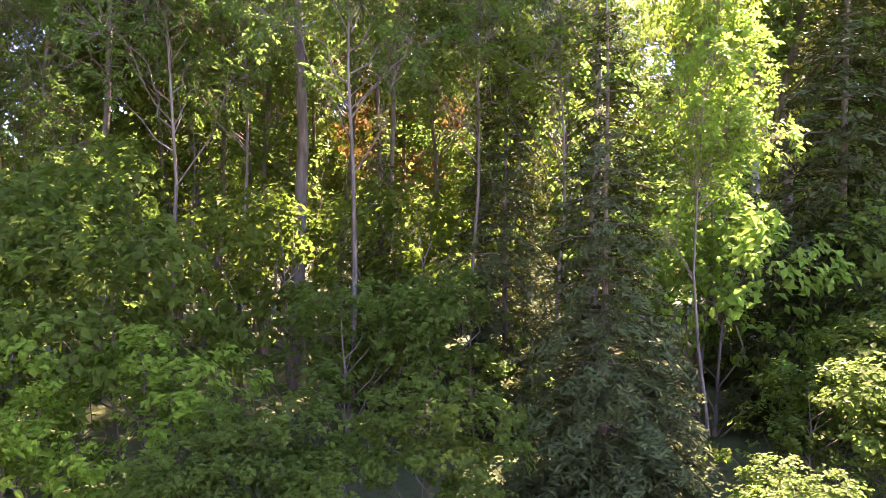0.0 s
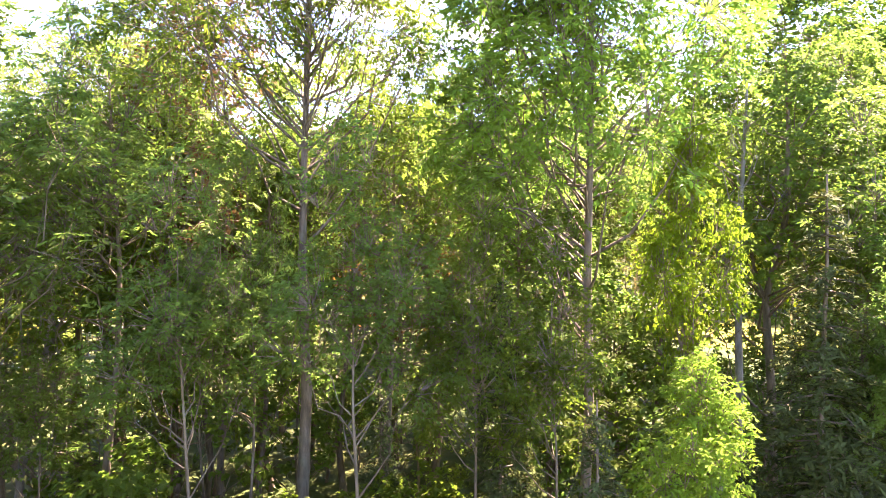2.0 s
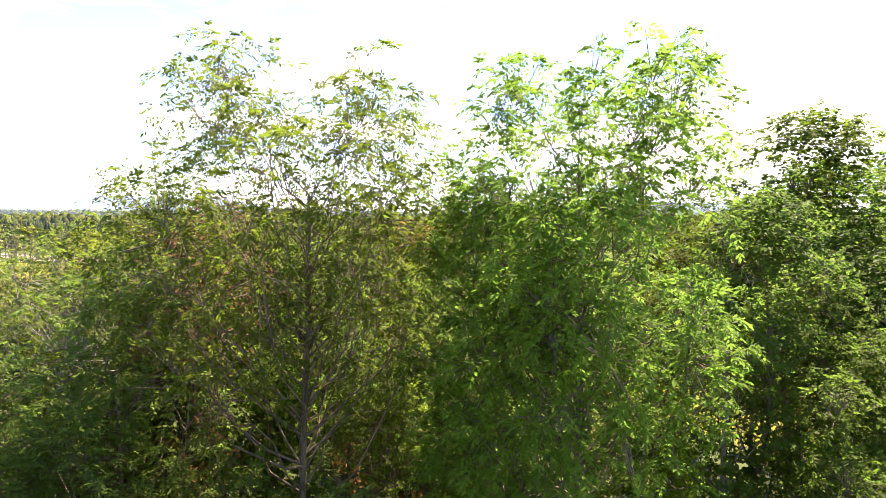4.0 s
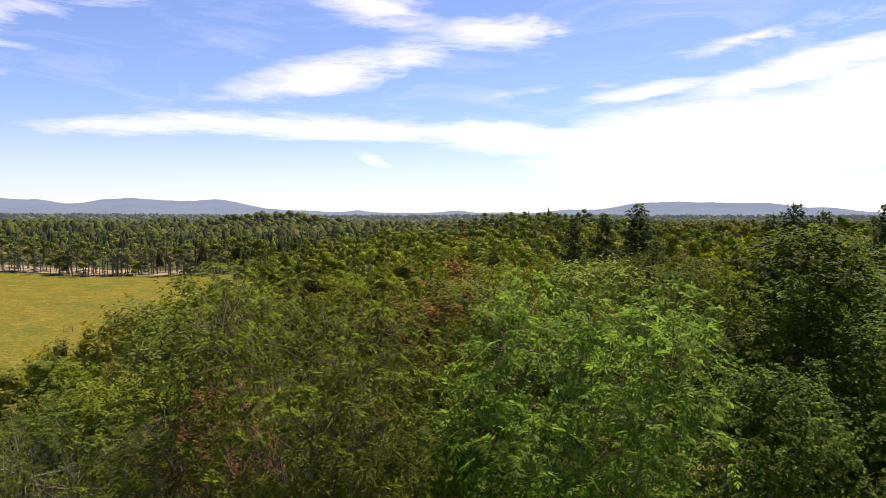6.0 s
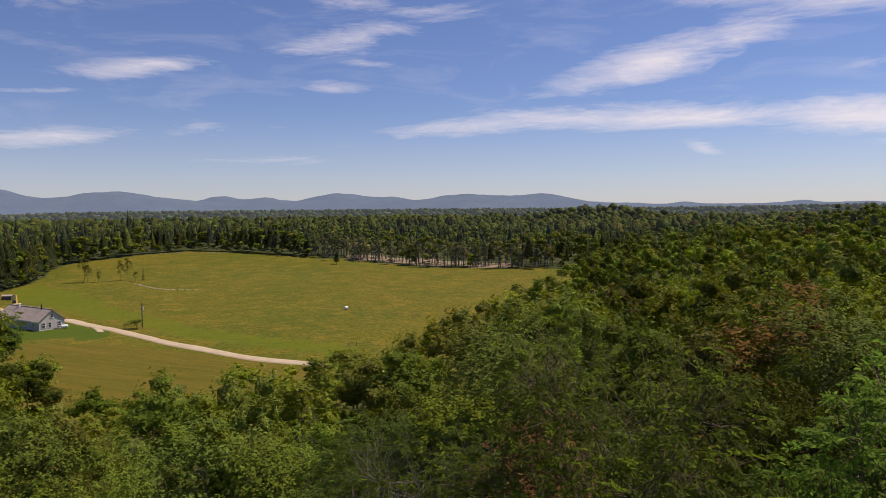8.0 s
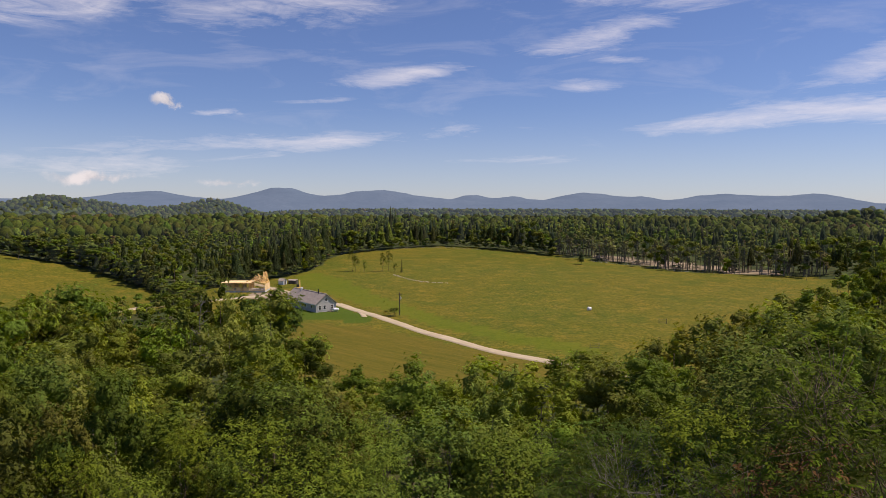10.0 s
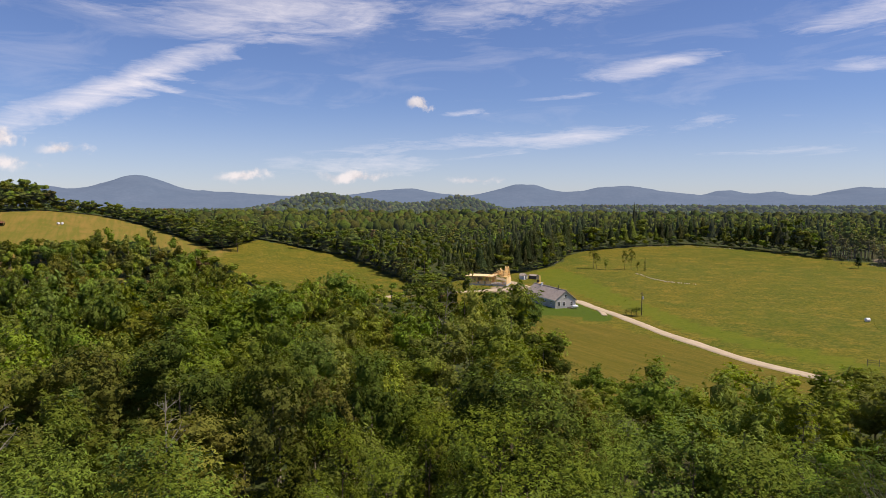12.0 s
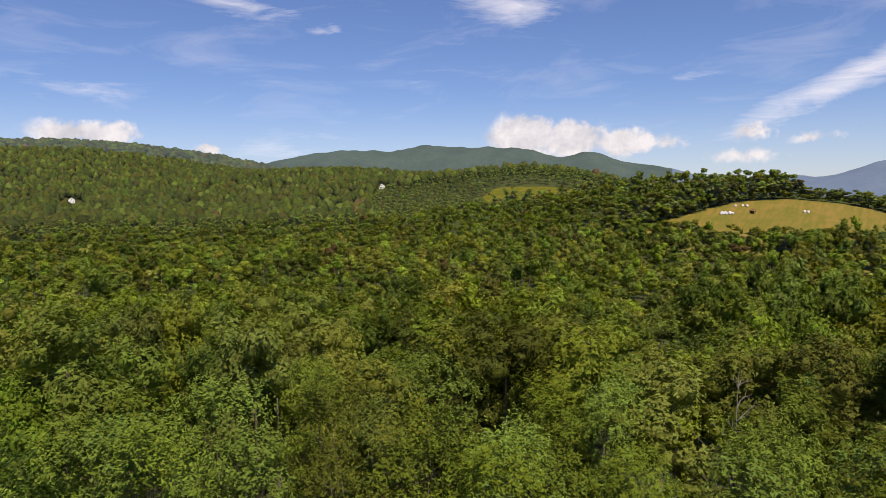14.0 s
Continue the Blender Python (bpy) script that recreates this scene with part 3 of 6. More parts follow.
def compound_leaves(r, tips, out, k=3, pairs=4, reach=.36, leaf=.13, slim=.36, droop=.45):
    """Feathered leaves: at each twig's end k stalks that droop, each with pairs of slim leaflets and one at the tip."""
    idx = np.repeat(np.arange(len(tips)), k)
    m = len(idx)
    d = unit(out[idx] * .55 + r.normal(size=(m, 3)) * .6 + [0, 0, .1]) * [1, 1, .6]
    d = unit(d)
    side = unit(np.cross(d, np.array([0, 0, 1.0]) + r.normal(size=(m, 3)) * .35))
    up = np.cross(side, d)
    L = reach * r.uniform(.7, 1.25, m)
    V, F, at0 = [], [], 0
    for j in range(2 * pairs + 1):
        sgn = 0 if j == 2 * pairs else (1 if j % 2 else -1)
        q = .98 if sgn == 0 else .25 + .66 * (j // 2) / max(1, pairs - 1)
        p = tips[idx] + d * (L * q)[:, None] - [[0, 0, 1]] * (droop * L * q * q)[:, None]
        w = unit(d * (.6 if sgn else 1) + side * (.85 * sgn) - [[0, 0, .2 + droop * q]] + r.normal(size=(m, 3)) * .16)
        across = unit(np.cross(w, up + r.normal(size=(m, 3)) * .3))
        n = leaf * r.uniform(.75, 1.2, m)[:, None]
        lift = up * n * slim * .12
        V.append(np.stack([p, p + w * n * .5 + across * n * slim * .5 + lift, p + w * n, p + w * n * .5 - across * n * slim * .5 + lift], 1).reshape(-1, 3))
        i = np.arange(m) * 4 + at0
        F.append(np.concatenate([np.c_[i, i + 2, i + 1], np.c_[i, i + 3, i + 2]]))
        at0 += 4 * m
    return np.concatenate(V), np.concatenate(F)


def feathered_crown(r, H, R, low, count, leaves, leaf, upright=0.3, tall=1.1, boxy=.3, pairs=4, slim=.36, loose=1.0):
    """An ash's crown: masses of compound leaves at the ends of thin twigs. Also gives the twigs."""
    c, rad = lumps_of(r, H, R, low, count, upright, boxy)
    sprigs = max(count, int(leaves / (3 * (2 * pairs + 1))))
    per = np.maximum(1, (sprigs * rad ** 2 / np.sum(rad ** 2)).astype(int))
    idx = np.repeat(np.arange(count), per)
    n = len(idx)
    out = unit(c - [0, 0, H * (low + .3)])
    d = unit(r.normal(size=(n, 3)) + out[idx] * .4 + [0, 0, .3])
    tip = c[idx] + d * (rad[idx] * np.where(r.random(n) < .7, r.uniform(.75, 1.2, n), r.uniform(.2, .8, n)) * loose)[:, None] * [1, 1, tall]
    tip[:, 2] = np.minimum(tip[:, 2], H * 1.02)
    twigs = [tube(np.array([c[i] * .75 + t * .25 - [0, 0, .1], t]), np.array([.011, .004]), 3) for i, t in zip(idx, tip)]
    v, f = compound_leaves(r, tip, d, 3, pairs, leaf * 2.2, leaf, slim)
    return v, f, c, rad, twigs


ICO_V = unit(np.array([(a, b, 0) if k == 0 else (0, a, b) if k == 1 else (b, 0, a) for k in range(3) for a in (-1, 1) for b in (-1.618, 1.618)], float))
ICO_F = np.array([f for f in itertools.combinations(range(12), 3) if all(np.linalg.norm(ICO_V[f[i]] - ICO_V[f[j]]) < 1.1 for i, j in ((0, 1), (0, 2), (1, 2)))])
ICO_F = np.array([f if np.dot(np.cross(ICO_V[f[1]] - ICO_V[f[0]], ICO_V[f[2]] - ICO_V[f[0]]), ICO_V[f[0]]) > 0 else f[::-1] for f in ICO_F])


def massed_crown(r, H, R, low, count, leaves, size, upright=0.5, tall=1.0, slim=0.6, fill=0.72):
    """A dense crown: round masses of leaves on its dome, dark inside, each with leaves all over its outer side."""
    mid, half = H * (low + 1) / 2, H * (1 - low) / 2
    d = unit(r.normal(size=(count, 3)) + [0, 0, .3])
    q = np.where(np.arange(count) % 4 == 0, .35, r.uniform(.6, .78, count))
    c = d * q[:, None] * [R, R, half] + [0, 0, mid]
    c[:, :2] *= (1 - .55 * upright * np.clip((c[:, 2] - mid) / half, -.2, 1))[:, None]
    rad = R * r.uniform(.25, .43, count)
    c[:, 2] = np.clip(c[:, 2], H * low, H - rad * tall)
    pieces = [] if not fill else [(c[i] + ICO_V * rad[i] * fill * r.uniform(.85, 1.15, (12, 1)) * [1, 1, tall], ICO_F) for i in range(count)]
    k = 7 if leaves > 300 else 1                              # leaves to a shoot
    idx = np.repeat(np.arange(count), np.maximum(3, (leaves / k * rad ** 2 / np.sum(rad ** 2)).astype(int)))
    n = len(idx)
    out = unit((c - [0, 0, mid - half * .3]) / [R, R, half])
    d = unit(unit(r.normal(size=(n, 3))) + out[idx] * .55 + [0, 0, .35])
    knots = np.array([noise.noise(Vector((x * 2.6 + i, y * 2.6, z * 2.6))) for i, (x, y, z) in zip(idx, d)])
    far = rad[idx] * (r.uniform(.8, 1.04, n) + .3 * knots + .3 * (r.random(n) < .2))
    at_ = c[idx] + d * far[:, None] * [1, 1, tall]
    lead = unit(d * .6 + out[idx] * .3 + [0, 0, .5])
    if k > 1:                                                 # shoots that stand out from the mass, leaves all along them
        idx, at_, d, lead = (np.repeat(q, k, axis=0) for q in (idx, at_, d, lead))
        n = len(idx)
        step = np.tile(np.linspace(-.5, 1, k), n // k)[:, None] * size * 1.3
        at_ = at_ + lead * step + r.normal(size=(n, 3)) * size * .45
    nor = d * .85 + out[idx] * .35 + [0, 0, .25] + r.normal(size=(n, 3)) * .36
    pieces.append(leaf_cards(r, at_, nor, size, slim=slim, single=True))
    return (*joined(pieces), c, rad)


def conifer_crown(r, H, R, low, whorls, per_branch, size, droop=0.25, single=False, ragged=0.2, slim=0.5, power=0.9):
    at, nor = [], []
    ends = []
    for i in range(whorls):
        t = (i + r.uniform(-.3, .3)) / whorls
        z = H * (low + (0.985 - low) * max(t, 0))
        reach = R * (1 - max(t, 0)) ** power * r.uniform(1 - ragged, 1 + ragged) + 0.15
        nb = max(4, int(9 * (1 - t) + 3)) if not single else max(3, int(5 * (1 - t) + 2))
        a0 = r.uniform(0, 6.28)
        for b in range(nb):
            a = a0 + 6.283 * b / nb + r.uniform(-.25, .25)
            L = reach * r.uniform(.7, 1.12)
            m = max(2, int(per_branch * L / R + 1))
            s = np.sqrt(np.linspace(0.08, 1, m))
            p = np.c_[np.cos(a) * L * s, np.sin(a) * L * s, z - droop * L * s ** 2 + 0.1 * L * s]
            side = np.array([-math.sin(a), math.cos(a), 0])
            p += side * (r.uniform(-.5, .5, m) * L * 0.42 * (1 - s * .6))[:, None] + r.normal(size=(m, 3)) * size * .25
            at.append(p)
            nor.append(np.tile([math.cos(a) * .35, math.sin(a) * .35, 1.0], (m, 1)) + r.normal(size=(m, 3)) * 0.35)
            ends.append((z, a, L))
    at, nor = np.concatenate(at), np.concatenate(nor)
    return (*leaf_cards(r, at, nor, size, 0.1, slim, single), ends)


def trunk_path(r, H, bend, steps=7):
    t = np.linspace(0, 1, steps)
    p = np.c_[np.zeros(steps), np.zeros(steps), t * H]
    p[:, :2] += np.cumsum(r.normal(size=(steps, 2)), 0) * bend * H * 0.012
    p[:, :2] -= p[0, :2]
    return p


def part(name, mesh, parent, label=""):
    ob = new(name, mesh)
    ob.parent = parent
    if label:
        tagged(ob, label)
    return ob


def broad_tree(seed, H, R, low, leaves, size, leaf_mat, bark, girth, count=26, upright=0.5, bend=1.0, single=False, tall=1.0, slim=0.55, limb_sides=4, boxy=0.0, pairs=0, loose=1.0):
    """A broad-leaved tree: trunk, limbs and crown, standing on its root."""
    r = np.random.default_rng(seed)
    tree = new("tree")
    path = trunk_path(r, H * 0.8, bend)
    limbs = [tube(path, np.interp(np.linspace(0, 1, len(path)), [0, .04, 1], [girth * .72, girth * .5, girth * .08]), 8)]
    if pairs:
        v, f, c, rad, twigs = feathered_crown(r, H, R, low, count, leaves, size, upright, tall, boxy, pairs, slim, loose)
        limbs += twigs
    elif single:
        v, f, c, rad = massed_crown(r, H, R, low, count, leaves, size, upright, tall, slim, 0)
    else:
        v, f, c, rad = broad_crown(r, H, R, low, count, leaves, size, upright, single, tall, 0.25, slim, boxy)
    for p, q in zip(c, rad):
        z = max(H * low * 0.75, p[2] - np.hypot(p[0], p[1]) * r.uniform(0.7, 1.6) - q * .4)
        root = np.array([np.interp(z, path[:, 2], path[:, 0]), np.interp(z, path[:, 2], path[:, 1]), z])
        k = np.linspace(0, 1, 5)[:, None]
        way = root * (1 - k) + (p + [0, 0, q * .3]) * k
        way[:, 2] -= (np.sin(k * math.pi) * 0.12 * np.linalg.norm(p - root))[:, 0]
        way[1:-1] += r.normal(size=(3, 3)) * 0.05 * np.linalg.norm(p - root)
        w = girth * .5 * (1 - z / H) * .32 + .01
        limbs.append(tube(way, w * np.linspace(1, .22, 5), limb_sides))
        for _ in range(3 if leaves > 8000 else 1):
            e = way[-2] + unit(r.normal(size=(1, 3)) + [0, 0, .4])[0] * q
            limbs.append(tube(np.array([way[-2], (way[-2] + e) / 2 + r.normal(size=3) * .05 * q, e]), w * np.array([.4, .28, .1]), 3))
    part("trunk", mesh_of("trunk", *joined(limbs), bark, True), tree)
    part("crown", mesh_of("crown", v, f, leaf_mat), tree)
    return tree


def conifer_tree(seed, H, R, low, whorls, per_branch, size, leaf_mat, girth, droop=0.25, single=False, ragged=0.2, power=0.9, slim=0.5):
    r = np.random.default_rng(seed)
    tree = new("tree")
    path = trunk_path(r, H, .25)
    v, f, ends = conifer_crown(r, H, R, low, whorls, per_branch, size, droop, single, ragged, slim, power)
    sticks = [tube(path, np.linspace(girth * .55, .02, len(path)), 7)]
    for z, a, L in ends[::2]:
        s = np.array([0, .5, 1.0])
        sticks.append(tube(np.c_[np.cos(a) * L * s, np.sin(a) * L * s, z - droop * L * s ** 2 + .1 * L * s], [.03, .02, .006], 3))
    part("trunk", mesh_of("trunk", *joined(sticks), M_BARK, True), tree)
    part("crown", mesh_of("crown", v, f, leaf_mat), tree)
    return tree


def dead_tree(seed, H, girth, bark):
    r = np.random.default_rng(seed)
    tree = new("tree")
    path = trunk_path(r, H, 1.2)
    limbs = [tube(path, np.linspace(girth * .5, .012, len(path)), 6)]
    for i in range(22):
        z = H * r.uniform(.3, .96)
        a, L = r.uniform(0, 6.28), (H - z) * r.uniform(.25, .55) + .3
        s = np.linspace(0, 1, 4)
        p = np.c_[np.cos(a) * L * s * .7, np.sin(a) * L * s * .7, z + L * s * .75] + np.r_[[[0, 0, 0]], r.normal(size=(3, 3)) * .06 * L]
        p[:, :2] += [np.interp(z, path[:, 2], path[:, 0]), np.interp(z, path[:, 2], path[:, 1])]
        limbs.append(tube(p, girth * .16 * np.linspace(1, .2, 4), 3))
        for _ in range(3):
            e = p[2] + unit(r.normal(size=(1, 3)) + [0, 0, .7])[0] * L * .4
            limbs.append(tube(np.array([p[2], e]), np.array([girth * .06, .004]), 3))
    part("trunk", mesh_of("trunk", *joined(limbs), bark, True), tree)
    return tree


# kinds of tree, each built once and then copied; (maker, its height, label, category)
KINDS = {}
FRESH = set()


def kind(name, tree, H, label, category):
    KINDS[name] = (tree, H)
    FRESH.add(name)
    tagged(tree, label, category)


def plant(name, x, y, h, wide=1.0, turn=0.0, lean=(0, 0), group=""):
    """Set a tree of a kind at a place of the plan, h metres high."""
    tree, H = KINDS[name]
    s = h / H
    m = pose(x, y, float(ground_z(x, y)) - 0.15, lean[0], lean[1], turn) @ Matrix.Diagonal((s * wide, s * wide, s, 1))
    if name in FRESH:
        FRESH.discard(name)
        tree.matrix_basis = m
        ob = tree
    else:
        tree0 = tree.matrix_basis.copy()
        tree.scale = (1, 1, 1)
        ob = copy_thing(tree, m)
        tree.matrix_basis = tree0
    return tagged(ob, group=group)


ASH, MAP, POP, SPR, PIN = "ash tree", "maple tree", "poplar tree", "spruce tree", "pine tree"
# close kinds, seen from a few metres
kind("ash_a", broad_tree(1, 20.9, 3.0, .3, 52000, .16, M_BRIGHT, M_BARK, .27, 74, .0, .5, slim=.38, tall=1.2, boxy=.75, pairs=4), 20.9, "tall bright-green ash tree with dense feathery leaves", ASH)
kind("ash_b", broad_tree(2, 21, 3.6, .46, 34000, .15, M_OLIVE, M_BARK, .34, 74, .0, .6, slim=.36, tall=1.2, boxy=.45, pairs=4, loose=1.1), 21, "tall ash tree with grey trunk and thin open crown", ASH)
kind("ash_c", broad_tree(6, 17, 2.5, .36, 12500, .155, M_OLIVE, M_BARK, .22, 36, .2, .9, slim=.36, tall=1.2, boxy=.4, pairs=4), 17, "slender ash tree with straight grey trunk", ASH)
kind("ash_d", broad_tree(7, 18, 1.7, .48, 4000, .13, M_OLIVE, M_BARK2, .34, 30, .3, .7, slim=.36, tall=1.3, pairs=3, loose=1.3), 18, "dying ash tree with pale trunk and nearly bare top", ASH)
kind("ash_e", broad_tree(8, 9.5, 1.5, .3, 10000, .125, M_BRIGHT, M_BARK, .09, 24, .6, 1.0, slim=.45, tall=1.2, pairs=3), 9.5, "young bright-green ash in full sun at the wood's edge", "young ash")
kind("ash_f", broad_tree(9, 17.5, 3.7, .4, 20000, .135, M_OLIVE, M_BARK2, .26, 44, .1, 1.3, slim=.38, tall=1.1, boxy=.4, pairs=3, loose=1.15), 17.5, "forked ash tree with a wide light-green crown", ASH)
kind("ash_g", broad_tree(10, 12, 1.6, .4, 8500, .125, M_MAPLE, M_BARK, .11, 26, .4, 1.0, slim=.4, tall=1.2, pairs=3, loose=1.2), 12, "young ash with thin stem in the first row", "young ash")
kind("maple_a", broad_tree(3, 18, 3.3, .2, 22000, .13, M_MAPLE, M_BARK, .3, 36, .4, 1.0, slim=.75), 18, "full green maple tree at the wood's edge", MAP)
kind("maple_b", broad_tree(4, 17, 3.0, .15, 15000, .135, M_MAPLE, M_BARK, .24, 30, .5, 1.0, slim=.7), 17, "dark-green maple tree with dense leaves down to the ground", MAP)
kind("fir_a", conifer_tree(5, 11, 2.3, .03, 38, 150, .22, M_SPRUCE, .2, .3, slim=.24), 11, "dark balsam fir with drooping boughs in the shade", "fir tree")
# near kinds
kind("m1", broad_tree(11, 16, 3.0, .2, 8800, 0.14, M_GREENWOOD, M_BARK, .26, 26, .4, 1.0, limb_sides=3, single=True, slim=.6), 16, "rounded green maple tree in the wood", MAP)
kind("m2", broad_tree(12, 16, 2.7, .2, 8800, 0.135, M_DARKWOOD, M_BARK, .24, 24, .5, 1.0, limb_sides=3, single=True, slim=.6), 16, "dark-green maple tree in the wood", MAP)
kind("a1", broad_tree(13, 17, 2.3, .25, 8800, 0.145, M_LIGHTWOOD, M_BARK, .22, 26, .7, .8, limb_sides=3, single=True, slim=.4, tall=1.5), 17, "light-green ash tree with upright boughs", ASH)
kind("a2", broad_tree(14, 17, 2.5, .3, 8800, 0.14, M_OLIVEWOOD, M_BARK, .22, 24, .6, 1.0, limb_sides=3, single=True, slim=.4, tall=1.4), 17, "olive-green ash tree with upright boughs", ASH)
kind("p1", broad_tree(15, 18, 2.2, .35, 5500, 0.2, M_DARKWOOD, M_BARK2, .24, 24, .6, .8, limb_sides=3, single=True, slim=.7, tall=1.3), 18, "grey-green poplar tree with pale trunk", POP)
kind("r1", broad_tree(16, 15, 2.2, .5, 4200, .17, M_RED, M_BARK, .2, 28, .7, .8, limb_sides=3, single=True, slim=.45, tall=1.6), 15, "red-brown tree among the green wood", "red tree")
kind("y1", broad_tree(17, 15, 2.0, .25, 3000, .2, M_RUST, M_BARK, .2, 22, .6, 1.0, limb_sides=3, single=True, slim=.5, tall=1.4), 15, "thin tree with yellowing and rusty leaves", "tree")
kind("s1", conifer_tree(18, 16, 2.4, .08, 22, 9, .5, M_SPRUCE, .26, .3), 16, "dark narrow spruce tree in the wood", SPR)
kind("w1", conifer_tree(19, 24, 3.6, .2, 46, 34, .5, M_PINE, .45, -.1, ragged=.4, power=.5, slim=.7), 24, "tall white pine with tiered boughs above the wood", PIN)
kind("d1", dead_tree(20, 14, .22, M_BARK2), 14, "bare grey dead tree with thin branches", "dead tree")
# shrubs
kind("b1", broad_tree(21, 3.2, 1.5, .0, 3000, .12, M_BRIGHT, M_BARK, .05, 16, .2, 1.0, limb_sides=3, slim=.6), 3.2, "bright-green leafy shrub in the undergrowth", "shrub")
kind("b2", broad_tree(22, 3.4, 1.7, .0, 3000, .12, M_MAPLE, M_BARK, .05, 16, .2, 1.0, limb_sides=3, slim=.7), 3.4, "green leafy shrub in the undergrowth", "shrub")
kind("b3", broad_tree(23, 7, 1.9, .06, 2400, .15, M_OLIVE, M_BARK, .1, 18, .6, 1.0, limb_sides=3, slim=.5, tall=1.3), 7, "young bushy tree at the field's edge", "young tree")

kind("b4", broad_tree(24, 7, 2.0, .04, 2400, .15, M_MAPLE, M_BARK, .1, 20, .5, 1.0, limb_sides=3, slim=.7), 7, "young green maple in the understorey", "young tree")
kind("b5", broad_tree(25, 7, 2.0, .04, 2400, .15, M_DARKLEAF, M_BARK, .1, 20, .5, 1.0, limb_sides=3, slim=.6), 7, "dark leafy sapling in the understorey", "young tree")

rng = np.random.default_rng(7)


def at(az, d):
    x, y = polar(az, d)
    return float(x), float(y)


# the first row in front of the drone
taken = []


def near(name, x, y, h, wide=1.0, turn=None, lean=(0, 0), group="trees of the near wood"):
    taken.append((x, y))
    return plant(name, x, y, h, wide, rng.uniform(0, 360) if turn is None else turn, lean, group)


near("ash_a", 2.9, 14.9, 22.8, 1.0, 0)
near("ash_b", -3.7, 16.0, 22.0, 1.0, 40)
near("ash_d", 8.4, 19.7, 18.0, 1.0, 10)
near("ash_f", -13.0, 20.0, 17.6, 1.0, 0, lean=(0, 9))
near("ash_e", 4.1, 11.0, 8.3, .85, 0)
near("ash_e", 5.0, 14.2, 12.8, .55, 120)
near("ash_g", -1.9, 12.4, 12.4, 1.0)
near("ash_g", 0.4, 13.0, 11.6, .9)
near("ash_g", -5.2, 12.6, 11.8, 1.0)
near("ash_g", -8.9, 14.4, 9.2, 1.0)
near("ash_g", 10.0, 16.2, 14.0, 1.1)
near("ash_c", -3.7, 23.8, 17.4, 1.0)
near("ash_c", -1.5, 18.4, 16.8, .9)
near("ash_c", -4.5, 14.5, 12.6, .62)
near("ash_c", 1.7, 20.5, 16.5, .9)
near("ash_c", -8.2, 22.0, 16.6, 1.1)
near("maple_a", 20.0, 34.0, 22.3, 1.75)
near("maple_b", 12.8, 18.6, 15.4, 1.1)
near("maple_a", 15.5, 23.0, 16.6, 1.1)
near("maple_b", -17.5, 25.0, 16.2, 1.1)
near("maple_b", -5.6, 20.4, 14.8, .9)
near("maple_b", 3.6, 23.4, 16.0, 1.0)
near("maple_b", -.6, 25.5, 16.8, 1.0)
near("fir_a", 2.2, 10.2, 7.4, 1.0, 0)
near("ash_g", 1.9, 12.7, 10.8, 1.0)
near("fir_a", 1.0, 13.6, 9.2, .8)
near("fir_a", 7.5, 13.6, 11.2, 1.0)
near("fir_a", 10.4, 14.6, 8.2, 1.0)
near("maple_b", 11.0, 15.8, 12.4, .9)
near("ash_c", 12.4, 21.4, 17.0, 1.0)
near("maple_b", 9.4, 13.4, 11.4, .9)
near("ash_c", -6.6, 25, 17, 1.0)
near("ash_c", -10.6, 25.5, 16.8, 1.0)
near("ash_c", 0.7, 22.6, 16.4, 1.0)
near("ash_c", 4.7, 25.2, 16.8, 1.0)
near("ash_c", 7.6, 25.6, 17, 1.0)
near("ash_c", -2.4, 21.2, 16.4, 1.0)
near("b4", 5.0, 20.2, 7.2, 1.2)
near("b4", 6.8, 22.2, 8.0, 1.2)
near("b4", 3.4, 18.0, 6.4, 1.2)
near("fir_a", -1.6, 15.0, 6.5, .9)
near("fir_a", 7.2, 17.6, 6.5, .9)
near("r1", *at(18.9, 21.6), 17.6, 1.05)
for x, y, h, k in [(-6.4, 9.4, 3.9, "b1"), (-3.9, 8.8, 3.0, "b1"), (-5.2, 10.6, 4.6, "b2"), (-7.6, 11.2, 5.2, "b2"), (-1.7, 10.4, 3.4, "b2"), (-2.4, 8.6, 2.2, "b2"), (0.3, 11.3, 3.6, "b2"), (-.3, 8.9, 2.3, "b2"),
                   (7.6, 11.2, 3.4, "b2"), (6.9, 9.2, 2.4, "b2"), (8.9, 12.2, 3.8, "b2"), (-3.0, 12.4, 5.0, "b2"), (10.6, 14.0, 4.6, "b2"), (-9.8, 13.2, 4.6, "b2"), (4.9, 13.0, 5.6, "b1"),
                   (-5.8, 13.0, 6.0, "b2"), (6.7, 13.0, 5.0, "b2"), (-.6, 13.2, 5.4, "b2"), (12.4, 16.2, 5.2, "b1"), (4.9, 9.6, 2.4, "b2"), (5.9, 9.4, 2.6, "b2"), (6.7, 10.4, 3.0, "b2"), (-3.2, 7.8, 1.8, "b2"), (-1.2, 7.6, 1.6, "b2"), (.5, 7.8, 1.3, "b2"), (3.8, 7.6, 1.2, "b2"), (4.3, 8.3, 1.4, "b2"), (5.4, 8.0, 1.6, "b2"), (6.7, 8.7, 1.9, "b2"), (7.8, 9.6, 2.2, "b2"), (-4.9, 7.7, 2.4, "b1"), (-7.3, 9.0, 2.6, "b2")]:
    near(k, x, y, h, h ** -.35 * 1.5, group="shrubs of the undergrowth")

